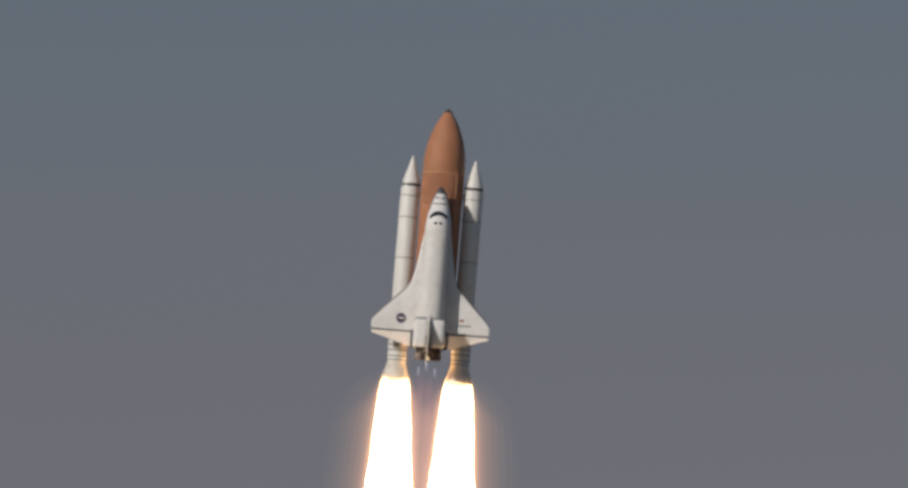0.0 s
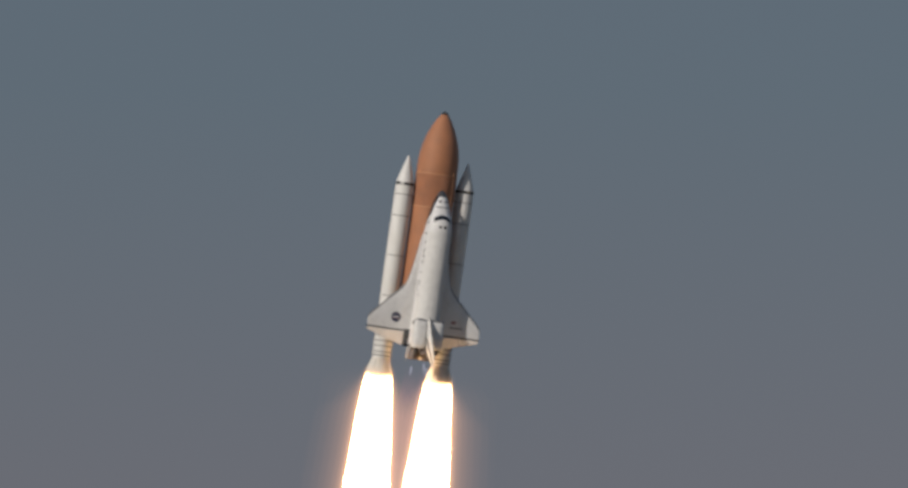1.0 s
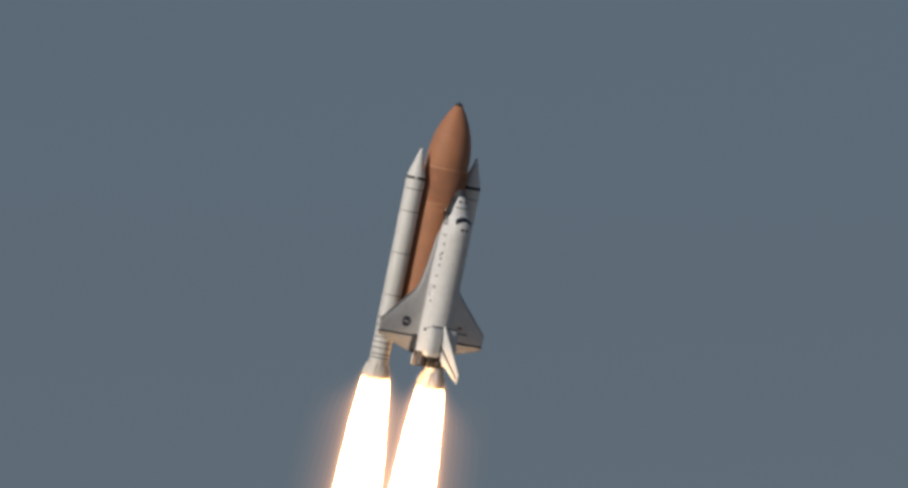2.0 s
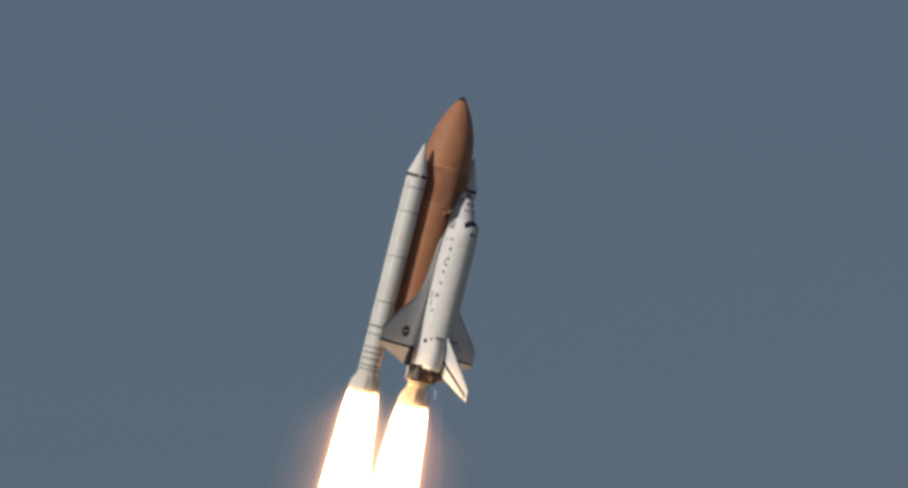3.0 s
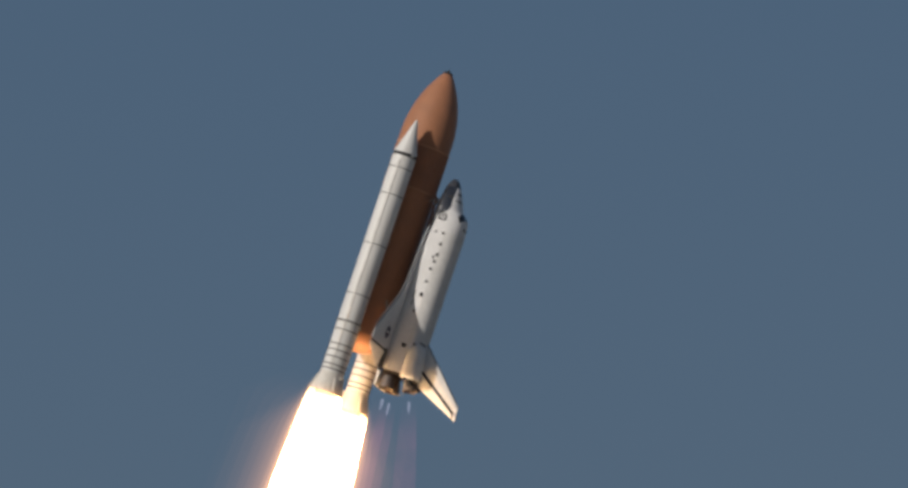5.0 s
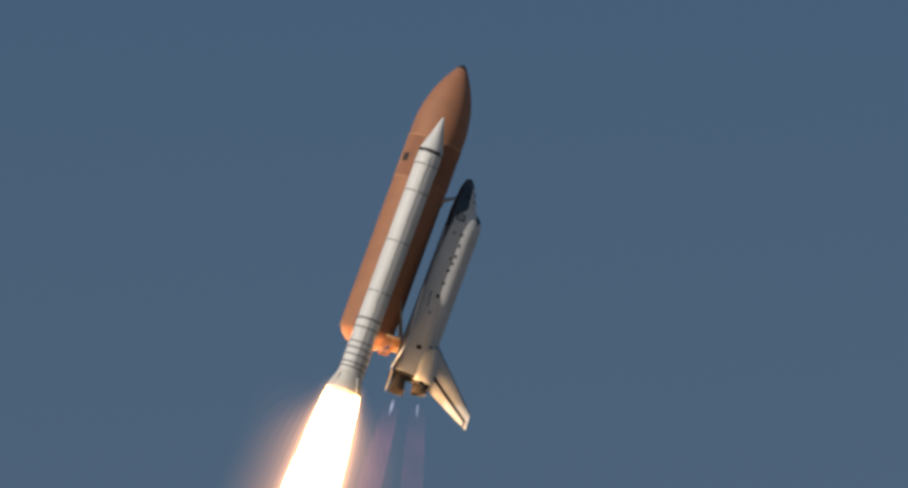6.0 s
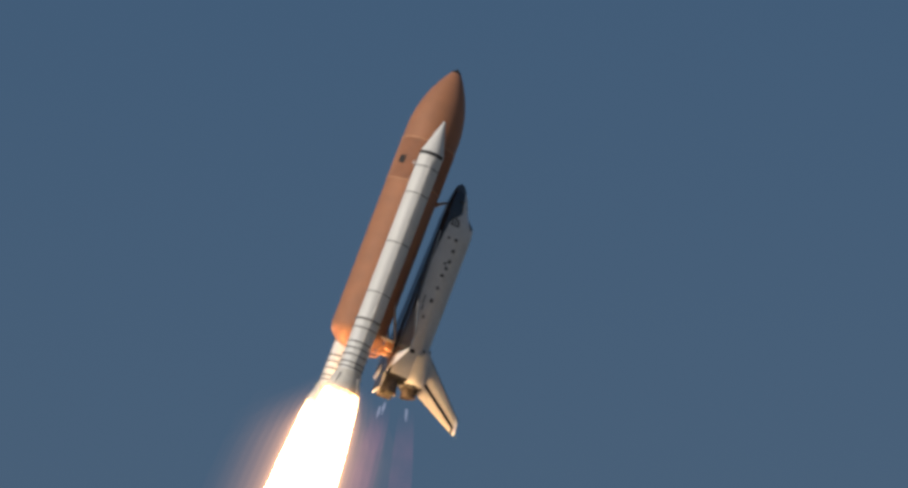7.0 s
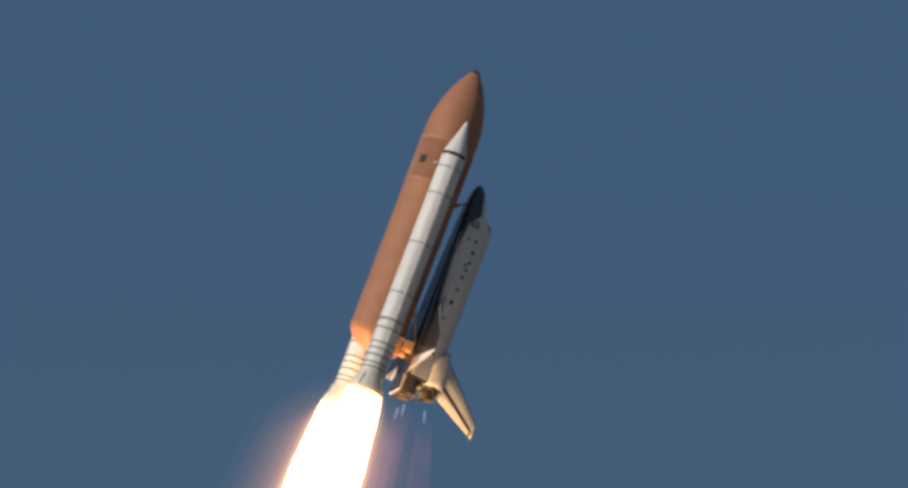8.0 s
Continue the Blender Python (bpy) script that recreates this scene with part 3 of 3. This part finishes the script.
def wing_slab(ys, xr, up, side, lift=0.0):
    """Rings of points over the spans ys; xr(y) gives the fore and aft station."""
    secs = []
    for y in ys:
        a, b = xr(y)
        cols = [a + (b - a) * (k / 14) ** 1.4 for k in range(15)]
        mid = [0.5 * (wing_z(y, x, True) + wing_z(y, x, False)) for x in cols]
        outer = [orb(x, side * y, wing_z(y, x, up) + lift) for x in cols]
        inner = [orb(x, side * y, m + (lift if lift else (-0.2 if up else 0.2))) for x, m in zip(cols, mid)]
        secs.append(outer + inner[::-1])
    return loft(secs)


def make_wing(parent, side):
    ys = sorted(set([w[0] for w in WING] + [122, 148, 172, 240, 305, 375, 430, 455]))
    ahead = 15
    wing = part("wing", wing_slab(ys, lambda y: (min(interp(WING, y)[0] + ahead, HINGE - 6), min(HINGE, interp(WING, y)[1] - 3)), True, side), TILE_WHITE, parent, "white delta wing upper skin")
    part("wing_underside", wing_slab(ys, lambda y: (min(interp(WING, y)[0] + ahead, HINGE - 6), min(HINGE, interp(WING, y)[1] - 3)), False, side), TILE_BLACK, wing, "black tiled lower skin")
    # carbon leading edge
    secs = []
    for y in ys[2:]:
        le = interp(WING, y)[0]
        nose = [le + ahead + 1.5, le + 7, le + 2.4, le]
        loop = [orb(x, side * y, wing_z(y, x, True) + 0.5) for x in nose] + [orb(x, side * y, wing_z(y, x, False) - 0.5) for x in reversed(nose[:-1])]
        secs.append(loop)
    part("leading_edge", loft(secs), CARBON, wing, "grey carbon leading edge")
    # two elevons on each wing
    for ya, yb in ((152, 312), (318, 467)):
        yy = [ya + (yb - ya) * k / 6 for k in range(7)]
        secs = []
        for y in yy:
            te = interp(WING, y)[1]
            cols = [HINGE + 12, HINGE + 16] + [HINGE + 16 + (te - HINGE - 16) * k / 6 for k in range(1, 7)]
            up = [orb(x, side * y, wing_z(y, x, True) - (4 if k == 0 else 0) - 0.15 * (x - HINGE - 16)) for k, x in enumerate(cols)]
            dn = [orb(x, side * y, wing_z(y, x, False) + (4 if k == 0 else 0) - 0.15 * (x - HINGE - 16)) for k, x in enumerate(cols)]
            secs.append(up + dn[::-1])
        part("elevon", loft(secs), TILE_WHITE, wing, "white elevon behind a dark hinge gap")
    # black block added for the dark band beside the fuselage
    stub = [[orb(x, side * y, wing_z(y, x, up) + (6 if up else -3)) for x, up in ((HINGE - 8, True), (1450, True), (1522, True), (1522, False), (1450, False), (HINGE - 8, False))] for y in (104, 120, 138, 149)]
    part("wing_root_stub", loft(stub), TILE_BLACK, wing, "black block between elevon and fuselage")
    yy = [152 + (466 - 152) * k / 8 for k in range(9)]
    secs = [[orb(HINGE - 3, side * y, wing_z(y, HINGE, True) - 3), orb(HINGE + 18, side * y, wing_z(y, HINGE + 18, True) - 3.5),
             orb(HINGE + 18, side * y, wing_z(y, HINGE + 18, False) + 3), orb(HINGE - 3, side * y, wing_z(y, HINGE, False) + 3)] for y in yy]
    part("hinge_gap", loft(secs), SEAM, wing)
    return wing


def disc_on_wing(y, xo, r, side, lift, squash=1.0):
    """A thin round marking that follows the wing's upper skin."""
    bm = bmesh.new()
    rows = []
    n = 28
    for rr in (0.0, 0.4, 0.75, 1.0):
        rows.append([bm.verts.new(orb(xo + r * rr * squash * math.sin(math.tau * k / n), side * (y + r * rr * math.cos(math.tau * k / n)),
                    wing_z(y + r * rr * math.cos(math.tau * k / n), xo + r * rr * squash * math.sin(math.tau * k / n), True) + lift)) for k in range(n)])
    for a, b in zip(rows, rows[1:]):
        for k in range(n):
            bm.faces.new((a[k], a[(k + 1) % n], b[(k + 1) % n], b[k]))
    bmesh.ops.remove_doubles(bm, verts=bm.verts[:], dist=1e-4)
    return bm


def bar_on_wing(y0, y1, x0, x1, side, lift):
    bm = bmesh.new()
    n = 6
    a = [bm.verts.new(orb(x0, side * (y0 + (y1 - y0) * k / n), wing_z(y0 + (y1 - y0) * k / n, x0, True) + lift)) for k in range(n + 1)]
    b = [bm.verts.new(orb(x1, side * (y0 + (y1 - y0) * k / n), wing_z(y0 + (y1 - y0) * k / n, x1, True) + lift)) for k in range(n + 1)]
    for k in range(n):
        bm.faces.new((a[k], a[k + 1], b[k + 1], b[k]))
    return bm


def make_tail(parent):
    # share of height, leading edge, trailing edge, half thickness
    root, top = 498, 822
    def le(z): return 1262 + (z - root) * (1594 - 1262) / (top - root)
    def te(z): return 1528 + (z - root) * (1688 - 1528) / (top - root)
    def half(z): return 13.0 + (5.0 - 13.0) * (z - root) / (top - root)
    def hinge(z): return le(z) + (te(z) - le(z)) * 0.58
    def body(zs, a, b, taper_tail):
        secs = []
        for z in zs:
            x0, x1 = a(z), b(z)
            cols = [x0 + (x1 - x0) * k / 10 for k in range(11)]
            def th(x):
                c = (x - le(z)) / (te(z) - le(z))
                if taper_tail:
                    return half(z) * (1.0 - 0.92 * (x - hinge(z) - 18) / (te(z) - hinge(z) - 18)) if x > hinge(z) + 18 else half(z) * 0.72
                return half(z) * (min(1, math.sqrt(max(c, 0) / 0.35)) if c < 0.35 else 1 - 0.75 * (c - 0.35) / 0.65)
            secs.append([orb(x, th(x), z) for x in cols] + [orb(x, -th(x), z) for x in reversed(cols)])
        return loft(secs)
    zs = [root - 8, root + 20, 560, 620, 680, 740, 790, 812, top]
    tail = part("tail_fin", body(zs, lambda z: le(z) + 10, hinge, False), BLANKET, parent, "white swept tail fin")
    part("tail_edge", body(zs, le, lambda z: le(z) + 10.5, False), CARBON, tail, "dark leading edge strip")
    zr = [524, 580, 640, 700, 760, 795]
    part("rudder", body(zr, lambda z: hinge(z) + 18, te, True), BLANKET, tail, "white split rudder")
    part("rudder_gap", body([514] + zr[1:-1] + [803], lambda z: hinge(z) - 1, lambda z: hinge(z) + 19, True), SEAM, tail)
    part("fin_tip", body([804, 814, top + 2], lambda z: hinge(z) + 2, te, True), BLANKET, tail)
    part("fin_root", body([root - 6, 512], lambda z: hinge(z) + 2, te, True), BLANKET, tail)
    for s in (-1, 1):
        def skin(z): return half(z) * (1 - 0.75 * (0.58 - 0.35) / 0.65) + 0.7
        part("rudder_border", loft([[orb(hinge(z) + k, s * skin(z), z) for k in (-1, 17)] + [orb(hinge(z) + k, s * 2, z) for k in (17, -1)] for z in (514, 600, 700, 806)]), SEAM, tail)
        for za, zb in ((512, 524), (796, 805)):
            part("rudder_end_gap", loft([[orb(hinge(z) + 15, s * skin(z), z), orb(te(z) - 1, s * 2.4, z), orb(te(z) - 1, s * 0.4, z), orb(hinge(z) + 15, s * 0.4, z)] for z in (za, zb)]), SEAM, tail)


def make_pod(parent, side):
    """Manoeuvring engine pod: a long teardrop on the aft shoulder."""
    rows = [(1296, 40, 8, 0), (1303, 50, 20, 0), (1318, 55, 32, 0), (1345, 58, 42, 0), (1395, 60, 50, 1), (1440, 61, 54, 2), (1490, 60, 54, 2), (1514, 57, 50, 2), (1524, 51, 45, 2)]
    secs = []
    for xo, w, h, out in rows:
        cy, cz = 66 + out, 488
        ring = []
        for k in range(40):
            a = math.tau * k / 40
            ca, sa = math.cos(a), math.sin(a)
            ring.append(orb(xo, side * (cy + w * math.copysign(abs(ca) ** 0.72, ca)), cz + (h if sa > 0 else min(64, h * 1.35)) * math.copysign(abs(sa) ** 0.8, sa)))
        secs.append(ring)
    pod = part("engine_pod", loft(secs), BLANKET, parent, "white bulging manoeuvring engine pod")
    def inset(ring, aft, k):
        c = sum(ring, Vector()) / len(ring)
        return [c + (p - c) * k + Vector((0, 0, -aft * I)) for p in ring]
    part("pod_heat_shield", loft([inset(secs[-1], -1, 1.015), inset(secs[-1], 2.5, 1.0), inset(secs[-1], 3.5, 0.85)]), ENGINE_DARK, pod, "dark heat shield")
    a, b = orb(1520, side * 78, 494), orb(1562, side * 84, 502)
    part("pod_nozzle", bell(a, b, 0.22, 0.46), ENGINE_DARK, pod)
    part("thruster_block", block((0.45, 0.6, 0.8), Matrix.Translation(orb(1522, side * 112, 478)), 0.1), TILE_BLACK, pod)
    part("pod_vent", block((0.34, 0.28, 0.32), Matrix.Translation(orb(1310, side * 118, 462)), 0.05), SEAM, pod)
    ring = []
    for xo, w, h in ((1287, 46, 10), (1291, 50, 15), (1296, 50, 15), (1299, 44, 8)):
        ring.append([orb(xo, side * (66 + w * math.cos(math.pi * k / 14)), 488 + 6 + h * math.sin(math.pi * k / 14)) for k in range(15)])
    part("pod_front_seam", loft(ring), GREY_MARK, pod)


def bell(a, b, r0, r1, n=36):
    """A hollow rocket bell from its throat a to its exit b."""
    a, b = Vector(a), Vector(b)
    q = (b - a).to_track_quat("Z", "Y").to_matrix()
    length = (b - a).length
    prof = [(r0 + (r1 - r0) * (f ** 0.62), f * length) for f in (0, 0.08, 0.2, 0.35, 0.5, 0.65, 0.8, 0.92, 1.0)]
    prof += [(r1 + 0.05, length + 0.02), (r1 - 0.05, length)] + [(max(0.02, r - 0.06), z + 0.02) for r, z in reversed(prof[:-1])]
    bm = lathe(prof, n, caps=False)
    bmesh.ops.transform(bm, matrix=Matrix.Translation(a) @ q.to_4x4(), verts=bm.verts[:])
    return bm


ENGINES = [((1432, 0, 445), (1582, 0, 487)), ((1455, -53, 342), (1612, -60, 354)), ((1455, 53, 342), (1612, 60, 354))]


def make_orbiter():
    o = thing("orbiter", "white winged orbiter with black belly mounted on orange tank", "spacecraft")
    make_hull(o)
    # cockpit
    for side in (-1, 1):
        def front(f): return 437 + (1 - f) * 60 + (1 - f) ** 2 * 480
        arch = part("cockpit_window", hull_patch(front, lambda f: front(f) + 36 + 8 * (1 - f), 0.80, 0.999, side, 0.022, 5, 16), TILE_BLACK, o, "black-framed cockpit windows in an arch")
        for f0, f1 in ((0.94, 0.985), (0.88, 0.93), (0.815, 0.87)):
            part("pane", hull_patch(lambda f: front(f) + 8, lambda f: front(f) + 29 + 6 * (1 - f), f0, f1, side, 0.035, 4, 6), GLASS, arch)
        part("roof_window", hull_patch(526, 546, 0.935, 0.982, side, 0.03), GLASS, o, "small dark roof window")
        hatch = part("side_hatch", hull_patch(470, 518, 0.43, 0.60, side, 0.025, 4, 4), SEAM, o, "side hatch with a dark border")
        part("hatch_cover", hull_patch(479, 509, 0.465, 0.565, side, 0.04, 4, 4), TILE_WHITE, hatch)
        part("hatch_window", hull_patch(488, 500, 0.495, 0.537, side, 0.05, 2, 2), GLASS, hatch)
        # nose thrusters
        part("nose_thruster_panel", hull_patch(322, 338, 0.86, 0.96, side, 0.03), SEAM, o)
        part("nose_thruster_panel", hull_patch(352, 366, 0.62, 0.72, side, 0.03), SEAM, o)
        part("nose_thruster_panel", hull_patch(372, 380, 0.80, 0.995, side, 0.025), SEAM, o)
        # payload bay doors, five panels a side
        for k in range(5):
            xa, xb = 582 + k * 145, 582 + (k + 1) * 145 - 2.5
            part("payload_door", hull_patch(xa, xb, 0.64, 0.997, side, 0.035, 3, 10, 0.06), BLANKET, o)
        # vents and marks on the flank
        for x, f, w in ((590, 0.605, 15), (592, 0.46, 13), (658, 0.62, 18), (726, 0.622, 18), (748, 0.57, 13), (772, 0.615, 18), (822, 0.595, 17), (905, 0.60, 14), (985, 0.585, 26), (1100, 0.55, 15)):
            part("flank_vent", hull_patch(x, x + w, f, f + 0.042, side, 0.05, 2, 2), SEAM, o)
        part("aft_flank_vent", hull_patch(1316, 1340, 0.56, 0.64, side, 0.035, 2, 2), SEAM, o)
        part("flank_marking", hull_patch(1040, 1075, 0.47, 0.50, side, 0.028, 2, 2), GREY_MARK, o, "small grey marking, unreadable")
        part("flank_marking", hull_patch(980, 1030, 0.45, 0.475, side, 0.028, 2, 2), GREY_MARK, o, "small grey marking, unreadable")
        wing = make_wing(o, side)
        if side < 0:
            part("wing_emblem", disc_on_wing(236, 1297, 40, side, 1.6), BLUE, wing, "dark blue round emblem")
            part("emblem_bar", bar_on_wing(212, 262, 1291, 1301, side, 2.6), WHITE_MARK, wing)
            part("emblem_swoosh", bar_on_wing(205, 268, 1306, 1310, side, 2.6), RED, wing)
        else:
            part("wing_flag", bar_on_wing(225, 262, 1272, 1292, side, 1.8), RED, wing, "small flag as plain bars")
            part("wing_lettering", bar_on_wing(215, 320, 1318, 1329, side, 1.8), GREY_MARK, wing, "row of small grey letters, unreadable")
        make_pod(o, side)
    make_tail(o)
    # body flap
    secs = []
    for y in (-104, -60, 0, 60, 104):
        secs.append([orb(1512, y, 297), orb(1530, y, 300), orb(1605, y, 295), orb(1613, y, 290), orb(1605, y, 287), orb(1512, y, 281)])
    flap = part("body_flap", loft(secs), BLANKET, o, "pale body flap below the engines")
    part("flap_underside", loft([[orb(1514, y, 280), orb(1606, y, 286), orb(1606, y, 284.5), orb(1514, y, 278)] for y in (-103, 0, 103)]), TILE_BLACK, flap, "black tiled underside")
    for a, b in ENGINES:
        pa, pb = orb(*a), orb(*b)
        e = part("main_engine", bell(pa, pb, 0.45, 1.18), METAL, o, "flared metal engine bell")
        ax = (pb - pa).normalized()
        for f in (0.45, 0.7, 0.95):
            c = pa + (pb - pa) * f
            r = 0.45 + 0.73 * f ** 0.62
            bm = ring_band(r, 0, 0.09, 0.06, 36)
            bmesh.ops.transform(bm, matrix=Matrix.Translation(c) @ ax.to_track_quat("Z", "Y").to_matrix().to_4x4(), verts=bm.verts[:])
            part("bell_hoop", bm, METAL, e)
        part("engine_dome", lathe([(1.35, 0), (1.3, -0.25), (0.9, -0.6), (0.5, -0.7)], 32, caps=False), ENGINE_DARK, e).matrix_basis = Matrix.Translation(pa + ax * 0.9) @ pose(0, 0, 0)
    return o


# ---- exhaust ----
def plume_radius(z):
    """Width of the burning core below the nozzle; z is negative downstream."""
    d = -z
    return interp([(-0.6, 2.3), (0, 2.5), (1.0, 2.72), (4, 3.05), (10, 3.6), (22, 4.5), (45, 6.2), (75, 7.0), (100, 6.0), (120, 3.0), (128, 0.2)], d)[0]


def make_plume():
    p = thing("booster_exhaust", "blinding white-yellow booster flame trailing below nozzle", "flame", "booster flames")
    spans = [(0.45, -24.0, 1.0), (-18.0, -66.0, 0.995), (-55.0, -127.9, 0.99)]
    for i, (za, zb, k) in enumerate(spans):
        def wob(a, z, i=i):
            v = noise.noise(Vector((math.cos(a) * 1.2, math.sin(a) * 1.2, z * 0.16 + i * 7)))
            return 1 + (0.02 + 0.05 * min(1, -z / 20)) * v
        zs = np.linspace(za, zb, 40)
        part("flame_core", lathe([(plume_radius(z) * k, z) for z in zs], 56, wobble=wob), FIRE, p)
    # shells that add the haze glow round the flame as emission
    for k, grow in enumerate(HALO):
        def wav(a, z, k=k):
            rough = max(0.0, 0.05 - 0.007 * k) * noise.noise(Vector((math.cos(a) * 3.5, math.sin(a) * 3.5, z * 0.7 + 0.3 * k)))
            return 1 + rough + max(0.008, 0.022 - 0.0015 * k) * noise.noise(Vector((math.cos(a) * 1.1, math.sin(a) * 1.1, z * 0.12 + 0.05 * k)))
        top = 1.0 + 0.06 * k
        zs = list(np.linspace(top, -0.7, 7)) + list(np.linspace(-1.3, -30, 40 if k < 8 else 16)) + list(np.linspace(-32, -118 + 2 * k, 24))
        part("hot_gas_layer", lathe([(max(plume_radius(z), 2.78 - 0.02 * z if z > 0 else 2.78 - 0.06 * z) + grow * min(1.0, math.sqrt((top + 0.1 - z) / 6)), z) for z in zs], 40 if k < 8 else 72, wobble=wav, caps=False), HALO_MATS[k], p, "faint orange painted glow round the flame")
    return p


def make_engine_exhaust(a, b):
    pa, pb = orb(*a), orb(*b)
    ax = (pb - pa).normalized()
    e = thing("engine_exhaust", "faint violet hydrogen exhaust with pale shock diamonds", "flame", "main engine exhausts")
    m = Matrix.Translation(pb) @ (-ax).to_track_quat("Z", "Y").to_matrix().to_4x4()
    cone = part("shock_diamond", lathe([(0.02, -1.5), (0.17, -1.75), (0.22, -2.2), (0.17, -2.8), (0.08, -3.3), (0.02, -3.6)], 20), SHOCK, e)
    cone.matrix_basis = m
    trail = part("gas_trail", lathe([(1.0, -1.0), (1.35, -5), (1.7, -12), (2.0, -24), (2.1, -40), (1.2, -60)], 24, caps=False), TRAIL, e)
    trail.matrix_basis = m
    return e


tank = make_tank()
booster = make_booster()
booster_far = copy_thing(booster, Matrix())
orbiter = make_orbiter()
plume = make_plume()
plume_far = copy_thing(plume, Matrix())
exhausts = [make_engine_exhaust(a, b) for a, b in ENGINES]


def motions():
    flight = [(r[0], pose(*r[1:])) for r in FLIGHT_ROWS]
    near, far = pose(-6.363, 0, 0), pose(6.363, 0, 0, 0, 0, 180)
    for ob in (tank, orbiter, *exhausts):
        walk(ob, flight)
    for ob, place in ((booster, near), (booster_far, far)):
        walk(ob, [(t, m @ place) for t, m in flight])
    # each flame is swung a little off the axis to fit the camera's view
    for ob, place in ((plume, near), (plume_far, far)):
        rows = []
        for t, m in flight:
            swing, more = interp([(0.0, -1.1, 0.2), (1.5, -2.0, 0.5), (3.0, -2.8, 1.4), (4.5, -1.6, 1.8), (6.0, -1.6, 0.0)], t)
            swing += more if ob is plume_far else 0.0
            at = (m @ place).translation
            rows.append((t, Matrix.Translation(at) @ pose(0, 0, 0, 0, swing, 0) @ Matrix.Translation(-at) @ m @ place))
        walk(ob, rows)
    # the flames boil: their pieces turn about the axis and pulse along it
    for j, ob in enumerate((plume, plume_far)):
        for i, piece in enumerate(ob.children):
            spin = (1 if (i + j) % 2 else -1) * (55 + 15 * i)
            walk(piece, [(0.5 * k, pose(0, 0, -0.25 * i * abs(math.sin(k * 1.7 + i + j)), 0, 0, spin * 0.5 * k)) for k in range(17)])


motions()
